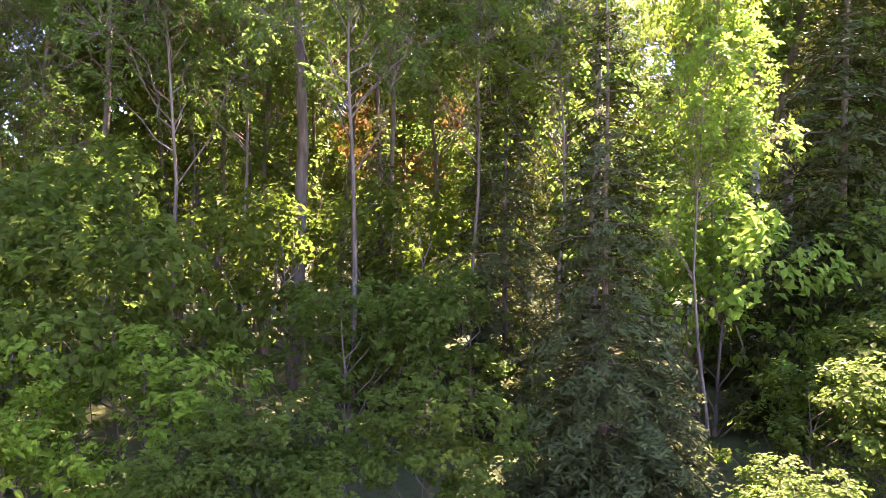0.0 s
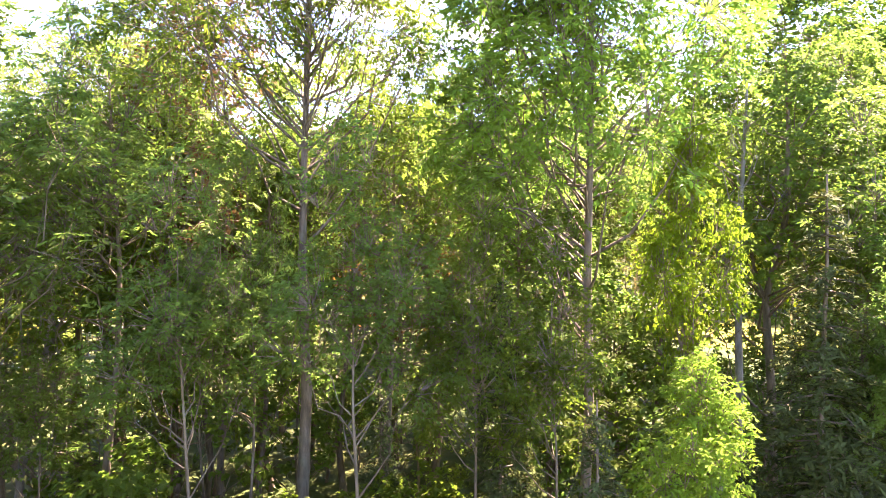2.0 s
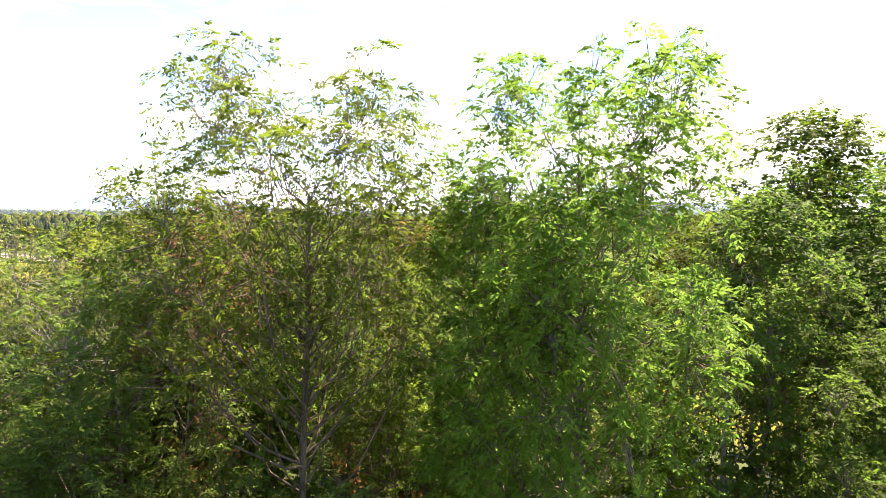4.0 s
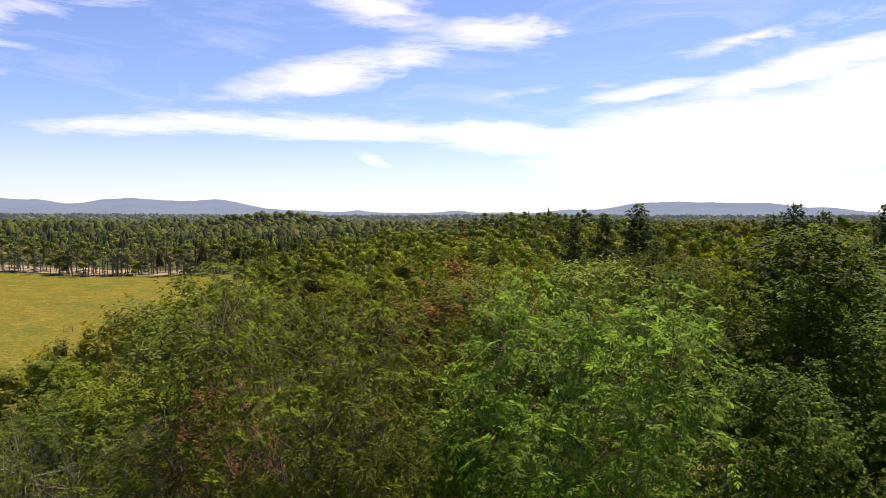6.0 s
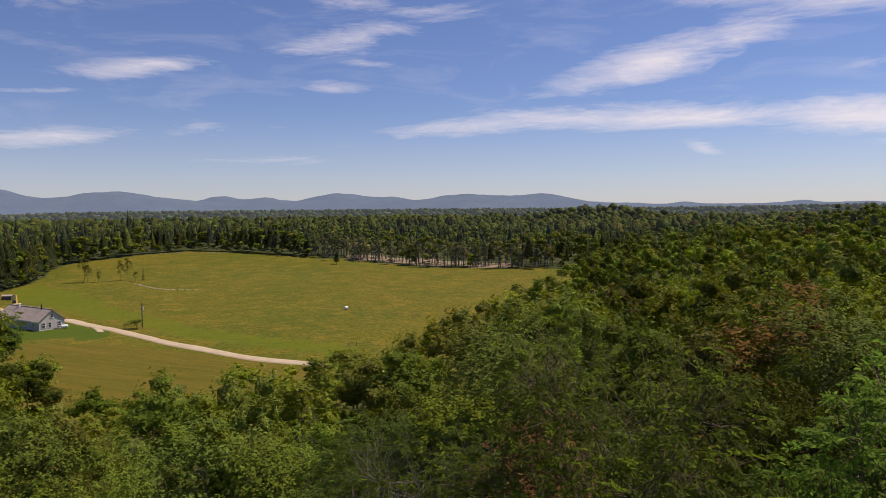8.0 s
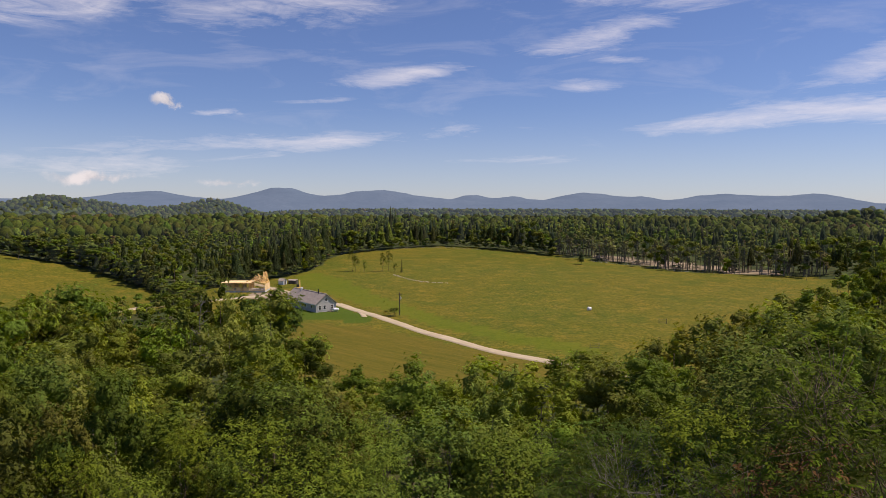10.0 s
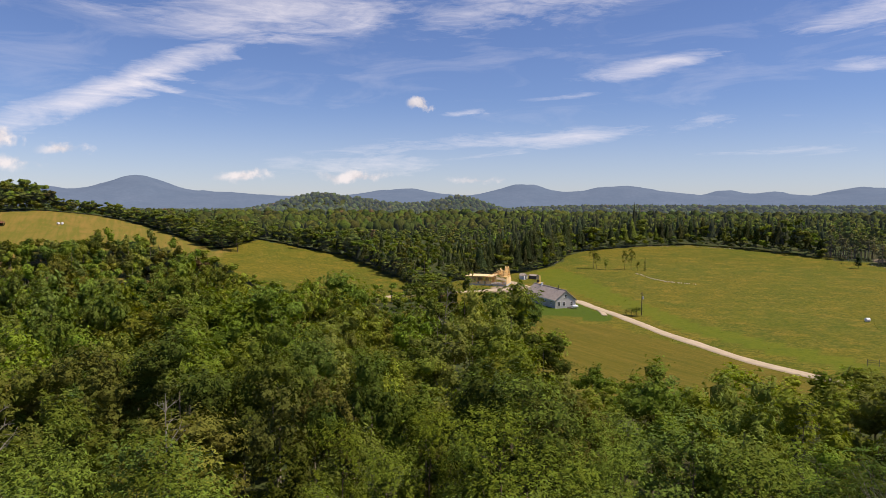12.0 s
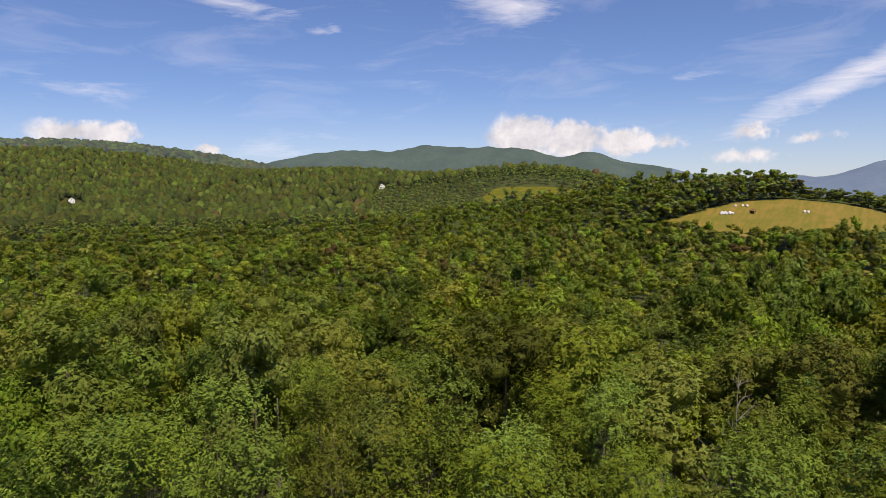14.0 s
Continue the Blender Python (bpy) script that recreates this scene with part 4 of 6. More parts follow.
# leafy understorey between the trunks
u = np.random.default_rng(77)
for i in range(78):
    az, d = u.uniform(-36, 34), u.uniform(10.5, 31) if i < 40 else u.uniform(19, 31)
    x, y = at(az, d)
    if min((x - p) ** 2 + (y - q) ** 2 for p, q in taken) > 2.2:
        h = u.uniform(4, 10.5)
        near(u.choice(["b3", "b3", "b4", "b4", "b5"]), x, y, h, u.uniform(1.0, 1.35) * (7 / h) ** .4, group="shrubs of the undergrowth")
for az, d, h, k in [(27, 18, 16.6, "ash_c"), (36, 21, 16.6, "ash_c"), (30.5, 25, 17.0, "ash_f"), (23, 23, 16.6, "ash_c"), (36, 16, 15.4, "ash_c"), (16, 27, 17.2, "ash_c"), (12, 28, 17.4, "ash_c"), (29, 30, 17.4, "maple_b"), (34, 27, 17.0, "ash_c"), (25.5, 31, 17.4, "maple_b")]:
    x, y = at(az, d)
    near(k, x, y, h, 1.15)

for az, d, h in [(-31, 23, 6.0), (-28.5, 27, 6.5), (-33.5, 26, 6.5), (-31, 30, 7.5), (-35, 31, 7)]:
    near("b4", *at(az, d), h, 1.5, group="shrubs of the undergrowth")

# trees whose crowns stand out from above
for az, d, h, k, w in [(-25.8, 22.6, 19.6, "maple_a", 1.1), (-28, 36, 24.3, "maple_a", 1.5), (-35, 30, 21, "maple_a", 1.3), (-12.5, 40, 21.5, "a1", 1.6), (-3, 42, 20.5, "a2", 1.5), (.5, 46, 21.0, "y1", 1.7),
                       (4.5, 27, 16.0, "y1", 1.2), (22, 31, 21, "a2", 1.3), (26, 27, 18, "a1", 1.2), (-15.8, 118, 27.6, "w1", 1.2), (-13.2, 130, 26.5, "w1", 1.0), (-10.8, 122, 25.5, "w1", 1.0),
                       (-27, 92, 26.2, "w1", 1.1), (-25.5, 100, 25.2, "w1", 1.0), (-28.9, 95, 25.4, "w1", 1.0), (-33, 80, 25.5, "w1", .9), (-19, 60, 22, "m2", 1.3), (-16, 75, 22, "m2", 1.4)]:
    x, y = at(az, d)
    near(k, x, y, h, w)


def tree_height(az, d):
    """How high the wood stands by place: it sinks towards the field ahead and left."""
    gap = smooth(az, 20, 34) * (1 - smooth(az, 54, 60)) * (1 - smooth(d, 140, 200))
    h = 17.0 + 2.2 * (1 - smooth(az, -6, 14))
    h = h * (1 - gap) + gap * np.interp(d, [15, 26, 45, 70, 100], [16.6, 16.2, 13.0, 10.4, 8.2])
    left = smooth(az, 56, 66) * (1 - smooth(az, 104, 112))
    more = smooth(az, 78, 88)
    low_ = np.interp(d, [15, 60, 100, 150, 200, 245, 300, 318], [1.2, 2.2, 3.0, 5.5, 8.5, 10.5, 10, 0])
    high = np.interp(d, [15, 60, 100, 150, 200, 245, 300, 318], [1.2, 2.2, 2.5, 2.5, 2.0, .5, -1, -1])
    h = h - left * (low_ * (1 - more) + high * more)
    clump = smooth(az, 58.3, 60.2) * (1 - smooth(az, 68.3, 70.3)) * np.exp(-((d - 98) / 19) ** 2)
    row = smooth(az, 71, 73.5) * (1 - smooth(az, 98, 106)) * np.exp(-((d - 118) / 45) ** 2)
    return h * (1 - clump) + 21.4 * clump + 6.5 * row


def scatter(r0, r1, step, seed):
    """Jittered places between two distances, on wooded land, in the part of the circle that is seen."""
    r = np.random.default_rng(seed)
    k = np.arange(-r1, r1 + step, step)
    x, y = np.meshgrid(k, k)
    x, y = x.ravel() + r.uniform(-.42, .42, x.size) * step, y.ravel() + r.uniform(-.42, .42, y.size) * step
    d, az = np.hypot(x, y), np.degrees(np.arctan2(-x, y))
    ok = (d >= r0) & (d < r1) & (az > -40) & (az < 158) & ((az > -35) | (d < 60))
    x, y, d, az = x[ok], y[ok], d[ok], az[ok]
    view = (az > -18.0) & (az < -15.2) & (d > 15) & (d < 100)      # a gap in the trees towards the paddock fence
    ok = ~open_land(x, y) & ~view
    for clearing in (FARM_A, FARM_B):
        ok &= ~inside(x, y, clearing)
    ok &= ~inside(x, y, SLASH) | (r.random(len(x)) < .12)
    return x[ok], y[ok], d[ok], az[ok]


tx, ty, td, ta = scatter(8.5, 36, 3.5, 31)
for x, y, d, az in zip(tx, ty, td, ta):
    if min((x - p) ** 2 + (y - q) ** 2 for p, q in taken) < 6.5 or (d < 20 and -32 < az < 28):
        continue
    if -32 < az < 28 and d < 31 and rng.random() < .4:
        continue
    if d < 12.5 and az < 60:
        continue
    h = float(tree_height(az, d)) * rng.uniform(.86, 1.06) * (0.88 if d < 14 else 1)
    pick = rng.random()
    bright = az > 34
    name = "a1" if pick < (.5 if bright else .04) else "m1" if pick < (.78 if bright else .2) else "a2" if pick < (.88 if bright else .4) else "m2" if pick < .9 else "p1" if pick < .95 else "b3" if pick < .97 else "s1"
    near(name, x, y, h, rng.uniform(.9, 1.2))
for az, d in [(100, 42), (111, 46), (66, 86), (89, 38)]:
    x, y = at(az, d)
    near("d1", x, y, float(tree_height(az, d)) * .98)


# ---- the wood farther off, too many to count ----
def dome_core(r, R, z0, z1, sides, fir):
    """A rough closed dome (or a cone, for firs) of leaves, low in detail."""
    h = z1 - z0
    rings = [(z0, 1.0), (z0 + h * .5, .55)] if fir else [(z0, .6), (z0 + h * .33, 1.0), (z0 + h * .68, .86), (z0 + h * .92, .46)]
    v, f = [], []
    for i, (z, k) in enumerate(rings):
        for s in range(sides):
            a = 6.2832 * (s + .5 * (i % 2)) / sides
            q = R * k * r.uniform(.8, 1.16)
            v.append((math.cos(a) * q, math.sin(a) * q, z + r.uniform(-.05, .05) * h))
    v.append((r.normal() * .1 * R, r.normal() * .1 * R, z1))
    n = len(rings)
    for i in range(n - 1):
        for s in range(sides):
            p, q = i * sides + s, i * sides + (s + 1) % sides
            f += [(p, q, q + sides), (p, q + sides, p + sides)]
    f += [((n - 1) * sides + s, (n - 1) * sides + (s + 1) % sides, n * sides) for s in range(sides)]
    return np.array(v), np.array(f)


def unit_template(seed, kind_name, leaves, size, core):
    """A tree of height 1 and true spread: a lumpy leaf mass with loose leaves all over it, and a thin trunk."""
    r = np.random.default_rng(seed)
    fir = kind_name == "conifer"
    R, low, up, tall = {"broad": (3.1, .32, .05, .9), "upright": (2.5, .22, .5, 1.1), "conifer": (2.2, .06, 0, 1), "sparse": (1.5, .45, .3, 1.3)}[kind_name]
    if 0 < leaves < 200:
        low = 0
    pieces = []
    if fir and leaves >= 60:
        w = max(5, int(math.sqrt(leaves / 2.0)))
        v, f, _ = conifer_crown(r, 16, R, low, w, max(2, leaves // (w * 4)), size, .3, True, slim=.6)
        pieces.append((v, f))
    elif fir:
        pieces.append(dome_core(r, R * .8, 5.0, 16.5, 5, True))
    elif kind_name == "sparse":
        v, f, _, _ = broad_crown(r, 16, R, low, 8, leaves, size, up, True, tall, slim=.75)
        pieces.append((v, f))
    elif leaves:
        lumps, fill = core
        v, f, _, _ = massed_crown(r, 16, R * 1.08, low, lumps, leaves, size, up, tall, .7, fill)
        pieces.append((v, f))
    else:
        pieces.append(dome_core(r, R, 16 * .22, 16 * r.uniform(.92, 1.05), 5, False))
    t = np.zeros(sum(len(p[0]) for p in pieces))
    if leaves >= 60 or kind_name == "sparse":
        tv, tf = tube(np.array([[0, 0, 0], [0, 0, 12.0]]), np.array([.16, .05]) * (1.5 if kind_name == "sparse" else 1), 3)
        pieces.append((tv, tf))
        t = np.r_[t, np.ones(len(tv))]
    v, f = joined(pieces)
    return v / [1, 1, 16.0], f, t


PALETTE = {"broad": [(.122, .158, .026), (.098, .13, .026), (.145, .19, .03), (.148, .165, .034)], "upright": [(.148, .195, .03), (.122, .145, .034), (.104, .14, .028)],
           "conifer": [(.042, .056, .022), (.048, .06, .02), (.038, .05, .02)], "sparse": [(.12, .135, .04), (.14, .135, .05), (.08, .09, .035)]}


def woods(name, label, x, y, h, names, spread, leaves, size, seed, core, mat):
    """One mesh of many far trees."""
    r = np.random.default_rng(seed)
    V, F, T, k = [], [], [], 0
    z = ground_z(x, y)
    for kn in ("broad", "upright", "conifer", "sparse"):
        for var in range(3):
            mine = np.where((names == kn) & (np.arange(len(x)) % 3 == var))[0]
            if not len(mine):
                continue
            v, f, t = unit_template(seed * 10 + var, kn, leaves, size, core)
            a = r.uniform(0, 6.283, len(mine))
            w = spread[mine]
            px = (v[None, :, 0] * np.cos(a)[:, None] - v[None, :, 1] * np.sin(a)[:, None]) * w[:, None] + x[mine][:, None]
            py = (v[None, :, 0] * np.sin(a)[:, None] + v[None, :, 1] * np.cos(a)[:, None]) * w[:, None] + y[mine][:, None]
            pz = v[None, :, 2] * h[mine][:, None] + z[mine][:, None] - .2
            V.append(np.stack([px, py, pz], 2).reshape(-1, 3))
            F.append((f[None] + (np.arange(len(mine)) * len(v))[:, None, None]).reshape(-1, 3) + k)
            k += len(mine) * len(v)
            # tints scaled per belt; solid far domes darkened for the self-shadow they lack
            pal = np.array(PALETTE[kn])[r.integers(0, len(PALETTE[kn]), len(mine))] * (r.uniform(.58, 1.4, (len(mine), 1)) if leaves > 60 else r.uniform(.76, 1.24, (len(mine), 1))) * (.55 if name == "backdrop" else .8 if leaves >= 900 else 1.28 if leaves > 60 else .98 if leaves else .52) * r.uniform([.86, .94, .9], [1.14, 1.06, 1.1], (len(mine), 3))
            odd = r.random(len(mine))
            pal[odd < .03] = (.115, .15, .03)
            if kn != "conifer" and leaves < 900:
                pal[odd > .993] = (.12, .085, .035)
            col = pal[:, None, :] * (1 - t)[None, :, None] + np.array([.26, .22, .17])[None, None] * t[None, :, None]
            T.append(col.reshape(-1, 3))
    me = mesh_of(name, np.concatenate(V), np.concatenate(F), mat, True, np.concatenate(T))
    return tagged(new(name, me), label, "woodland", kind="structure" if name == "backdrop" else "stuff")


def edge_rows(poly, step, seed):
    """Places just outside the edge of a field, in two uneven rows."""
    r = np.random.default_rng(seed)
    px, py = polar(np.array([p[0] for p in poly + poly[:1]], float), np.array([p[1] for p in poly + poly[:1]], float))
    s = np.r_[0, np.cumsum(np.hypot(np.diff(px), np.diff(py)))]
    k = np.arange(0, s[-1], step)
    x, y = np.interp(k, s, px), np.interp(k, s, py)
    out = []
    for q in (1.2, 6.0):
        a = r.uniform(0, 6.28, len(k))
        for da in np.linspace(0, 6.28, 9)[:-1]:
            nx, ny = x + np.cos(a + da) * q, y + np.sin(a + da) * q
            ok = ~open_land(nx, ny)
            out.append(np.c_[nx, ny][ok][::4])
    p = np.concatenate(out)
    d = np.hypot(p[:, 0], p[:, 1])
    a = np.degrees(np.arctan2(-p[:, 0], p[:, 1]))
    p = p[(d > 240) & (d < 520) & ((a < 15) | (a > 37))]
    return p[:, 0], p[:, 1], np.hypot(p[:, 0], p[:, 1]), np.degrees(np.arctan2(-p[:, 0], p[:, 1]))


def belt(name, label, r0, r1, step, leaves, size, seed, fir, hscale=1.0, wide=1.0, core=(18, .5), mat=None, edges=(), span=(-40, 158)):
    x, y, d, az = scatter(r0, r1, step, seed)
    ok = (az >= span[0]) & (az < span[1])
    x, y, d, az = x[ok], y[ok], d[ok], az[ok]
    first = len(x)
    for i, poly in enumerate(edges):
        e = edge_rows(poly, 3.2, seed + 70 + i)
        x, y, d, az = np.r_[x, e[0]], np.r_[y, e[1]], np.r_[d, e[2]], np.r_[az, e[3]]
    r = np.random.default_rng(seed + 1)
    h = tree_height(az, d) * r.uniform(.74, 1.14, len(x)) * hscale * (1 + .22 * np.array([noise.noise(Vector((a * .02, b * .02, 8))) for a, b in zip(x, y)])) * np.where((az > 26) & (az < 60) & (d < 120), r.uniform(.55, 1.2, len(x)), 1) * np.where((az > 110) & (az < 120.5) & (d > 600) & (d < 800), .35, 1)
    h = h * np.where((d > 330) & (d < 700) & (az > 10) & (az < 60) & (r.random(len(x)) < .05), r.uniform(1.15, 1.4, len(x)), 1)
    patch = np.array([noise.noise(Vector((a * .012, b * .012, 3.3))) for a, b in zip(x, y)])
    p = r.random(len(x))
    fir_here = fir + patch * .5 + .45 * ((az > 55.5) & (az < 66) & (d > 300) & (d < 520)) + .22 * ((az > 36) & (az < 60) & (d > 330) & (d < 700)) - .4 * (az > 90) - .6 * ((az > 107) & (az < 124) & (d > 560) & (d < 1000))
    h = np.where((az > 83) & (az < 110) & (d > 225) & (d < 350), h * np.interp(az, [83, 94, 99, 110], [1.2, 1.15, .92, .85]), h)
    h = np.where((az > 59) & (az < 95) & (d > 320) & (d < 700), h * np.where((az > 68) & (d > 430), .62, .77), h)
    h = np.where((az > 84) & (az < 125) & (d > 370) & (d < 660), h * np.interp(az, [84, 92, 98, 108, 118, 125], [.8, .85, 1.05, 1.2, 1.15, 1]), h)
    names = np.where(p < fir_here, "conifer", np.where(r.random(len(x)) < .4, "upright", "broad"))
    h = np.where(names == "conifer", h * r.uniform(.9, 1.2, len(x)) * np.where(((az < 10) | (az > 62)) & (d > 235), .75, 1), h)
    border = np.zeros(len(x))
    if edges:
        border[first:] = 1
        h = h * (1 - .15 * border)
    return woods(name, label, x, y, h, names, r.uniform(.7, 1.3, len(x)) * (1 + .35 * border) * wide * np.clip(h / 16, .3, 1.3) ** .45, leaves, size, seed, core, mat or M_WOODS)


belt("woodland", "mixed green broadleaf wood with a few firs", 36, 56, 5.2, 2700, .27, 40, .05, core=(16, .72), mat=M_NEARWOODS)
belt("woodland", "mixed green broadleaf wood on the slope below", 56, 88, 5.5, 1200, .39, 41, .06, core=(14, .78), mat=M_NEARWOODS)
belt("woodland", "dense green mixed wood beyond the near trees", 88, 130, 5.9, 440, .6, 48, .1, wide=1.1, core=(11, .8))
belt("woodland", "dense green wood farther down the slope", 130, 320, 6.8, 90, .98, 42, .1, wide=1.15, core=(5, .98))
belt("woodland", "mixed wood of firs and broadleaf trees around the fields", 320, 430, 7.0, 58, 1.2, 43, .2, 1.05, 1.15, core=(4, .95), edges=(PASTURE, HAYFIELD))
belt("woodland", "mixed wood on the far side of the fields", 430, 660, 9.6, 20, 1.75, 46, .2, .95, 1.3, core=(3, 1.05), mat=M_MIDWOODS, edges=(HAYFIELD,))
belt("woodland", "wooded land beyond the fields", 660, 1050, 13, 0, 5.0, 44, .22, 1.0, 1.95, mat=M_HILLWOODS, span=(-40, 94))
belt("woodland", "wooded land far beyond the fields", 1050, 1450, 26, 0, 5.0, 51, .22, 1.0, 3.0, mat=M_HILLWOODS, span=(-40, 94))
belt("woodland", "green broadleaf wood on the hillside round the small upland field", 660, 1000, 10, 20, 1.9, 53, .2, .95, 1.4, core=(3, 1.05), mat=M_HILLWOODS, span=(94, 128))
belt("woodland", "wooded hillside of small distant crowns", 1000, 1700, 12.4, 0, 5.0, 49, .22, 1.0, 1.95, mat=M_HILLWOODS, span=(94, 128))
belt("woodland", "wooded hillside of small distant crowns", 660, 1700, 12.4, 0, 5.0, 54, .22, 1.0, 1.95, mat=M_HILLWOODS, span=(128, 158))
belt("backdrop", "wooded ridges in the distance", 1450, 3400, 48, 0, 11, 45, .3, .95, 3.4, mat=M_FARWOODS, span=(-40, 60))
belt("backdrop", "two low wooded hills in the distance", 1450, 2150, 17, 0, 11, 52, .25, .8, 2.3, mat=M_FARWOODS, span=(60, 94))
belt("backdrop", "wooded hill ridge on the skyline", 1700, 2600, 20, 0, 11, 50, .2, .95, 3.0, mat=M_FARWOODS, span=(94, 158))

# bushes along the fields' far edges
for poly, seed in ((PASTURE, 301), (HAYFIELD, 302)):
    ex, ey, ed, ea = edge_rows(poly, 2.2, seed)
    hr = np.random.default_rng(seed)
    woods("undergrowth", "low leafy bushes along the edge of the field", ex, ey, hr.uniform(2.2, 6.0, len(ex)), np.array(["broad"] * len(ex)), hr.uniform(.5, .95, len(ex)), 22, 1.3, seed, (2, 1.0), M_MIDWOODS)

# thin, half-bare trees left standing along the cut-over strip
r_ = np.random.default_rng(9)
sx, sy = polar(r_.uniform(17, 37, 230), np.full(230, 0.0) + 1)
sa = np.degrees(np.arctan2(-sx, sy))
sdist = np.interp(sa, [12, 18, 23.7, 27.6, 31.7, 35.1, 40], [375, 386, 391, 398, 426, 443, 470]) + r_.uniform(1, 34, 230)
sx, sy = polar(sa, sdist)
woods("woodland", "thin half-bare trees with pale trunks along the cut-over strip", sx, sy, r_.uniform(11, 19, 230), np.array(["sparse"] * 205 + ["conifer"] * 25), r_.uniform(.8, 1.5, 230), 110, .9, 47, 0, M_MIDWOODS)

# ---- road, farm and field things ----
def ribbon(name, rows, width, lift, mat, label, category):
    """A road along places (bearing, distance), laid on the ground with a crown and soft verge."""
    x, y = polar(np.array([r[0] for r in rows], float), np.array([r[1] for r in rows], float))
    s = np.r_[0, np.cumsum(np.hypot(np.diff(x), np.diff(y)))]
    k = np.arange(0, s[-1], 3.0)
    x, y = np.interp(k, s, x), np.interp(k, s, y)
    for _ in range(6):
        x[1:-1], y[1:-1] = (x[:-2] + 2 * x[1:-1] + x[2:]) / 4, (y[:-2] + 2 * y[1:-1] + y[2:]) / 4
    dx, dy = np.gradient(x), np.gradient(y)
    L = np.hypot(dx, dy)
    nx, ny = -dy / L, dx / L
    off = np.array([-.56, -.5, -.18, 0, .18, .5, .56]) * width
    up = np.array([-.25, .03, .06, .03, .06, .03, -.25]) + lift
    wob = 1 + .06 * np.sin(k * .21) + .04 * np.sin(k * .53 + 1)
    px, py = x[:, None] + nx[:, None] * off * wob[:, None], y[:, None] + ny[:, None] * off * wob[:, None]
    pz = ground_line(px, py) + up
    n, m = px.shape
    i = np.arange((n - 1) * m).reshape(n - 1, m)[:, :-1].ravel()
    return tagged(new(name, mesh_of(name, np.stack([px, py, pz], 2).reshape(-1, 3), np.c_[i, i + 1, i + m + 1, i + m], mat, True)), label, category, kind="structure")


_tree = None


def ground_line(px, py):
    """Height of the ground sheet itself at places, by casting straight down on its mesh."""
    global _tree
    if _tree is None:
        from mathutils.bvhtree import BVHTree
        _tree = BVHTree.FromPolygons([tuple(v) for v in np.c_[gx, gy, gz].tolist()], gf.tolist())
    out = []
    for a, b in zip(np.ravel(px), np.ravel(py)):
        hit = _tree.ray_cast(Vector((a, b, 600)), Vector((0, 0, -1)))
        out.append(hit[0].z if hit[0] else 0.0)
    return np.array(out).reshape(np.shape(px))


def gz_at(x, y):
    return float(ground_line([x], [y])[0])


ribbon("road", [(17, 124), (24, 131), (31.46, 141.4), (36, 150.5), (40.5, 159.5), (45.1, 176), (48.9, 197.5), (51.7, 221.5), (54.5, 246), (57.2, 272), (60.2, 299), (62, 322)], 3.3, .1, M_ROAD,
       "pale gravel farm road curving through the pasture", "road")
ribbon("road", [(60.2, 278), (64, 268), (69.5, 257), (72.3, 244.5), (78, 242), (85.8, 242), (93, 238)], 3.8, .1, M_ROAD, "pale gravel lane behind the trees", "road")
ribbon("road", [(54.7, 251), (53.8, 243), (52.95, 230), (52.6, 217.5)], 1.7, .07, M_ROAD, "narrow worn dirt track beside the gravel road", "track")


def box(bm, size, at_=(0, 0, 0), turn=(0, 0, 0), bevel=0.0):
    """Add a box with its centre at a place, edges rounded."""
    made = bmesh.ops.create_cube(bm, size=1.0, matrix=pose(*at_, *turn) @ Matrix.Diagonal((*size, 1)))
    if bevel:
        edges = list({e for v in made["verts"] for e in v.link_edges})
        bmesh.ops.bevel(bm, geom=edges, offset=bevel, segments=1, affect="EDGES")


def beam(bm, a, b, w=.13, h=.2):
    a, b = Vector(a), Vector(b)
    q = (b - a).to_track_quat("X", "Z").to_matrix().to_4x4()
    bmesh.ops.create_cube(bm, size=1.0, matrix=Matrix.Translation((a + b) / 2) @ q @ Matrix.Diagonal(((b - a).length, w, h, 1)))


def drum(bm, radius, depth, m, sides=14, r2=None):
    bmesh.ops.create_cone(bm, cap_ends=True, segments=sides, radius1=radius, radius2=radius if r2 is None else r2, depth=depth, matrix=m)


def solid(name, build, mat, parent=None, label=""):
    """Make one mesh object out of what build(bm) adds."""
    bm = bmesh.new()
    build(bm)
    me = bpy.data.meshes.new(name)
    bm.to_mesh(me)
    bm.free()
    me.materials.append(mat)
    ob = new(name, me)
    if parent is not None:
        ob.parent = parent
    if label:
        tagged(ob, label)
    return ob


def prism_roof(bm, L, Wd, eave, ridge, over, thick):
    """A gabled roof of two thick slabs over a block L long (x) and Wd wide (y)."""
    for s in (-1, 1):
        run = Wd / 2 + over
        rise = (ridge - eave) * run / (Wd / 2)
        length = math.hypot(run, rise)
        box(bm, (L + 2 * over, length, thick), (0, s * run / 2, ridge - rise / 2 + thick * .5), (-s * math.degrees(math.atan2(rise, run)), 0, 0))


def gable_wall(bm, L, Wd, eave, ridge):
    v = [bm.verts.new(p) for p in [(-L / 2, -Wd / 2, -.6), (L / 2, -Wd / 2, -.6), (L / 2, Wd / 2, -.6), (-L / 2, Wd / 2, -.6),
                                   (-L / 2, -Wd / 2, eave), (L / 2, -Wd / 2, eave), (L / 2, Wd / 2, eave), (-L / 2, Wd / 2, eave), (-L / 2, 0, ridge), (L / 2, 0, ridge)]]
    for f in [(0, 1, 5, 4), (2, 3, 7, 6), (1, 2, 6, 9, 5), (3, 0, 4, 8, 7), (4, 5, 9, 8), (6, 7, 8, 9), (3, 2, 1, 0)]:
        bm.faces.new([v[i] for i in f])


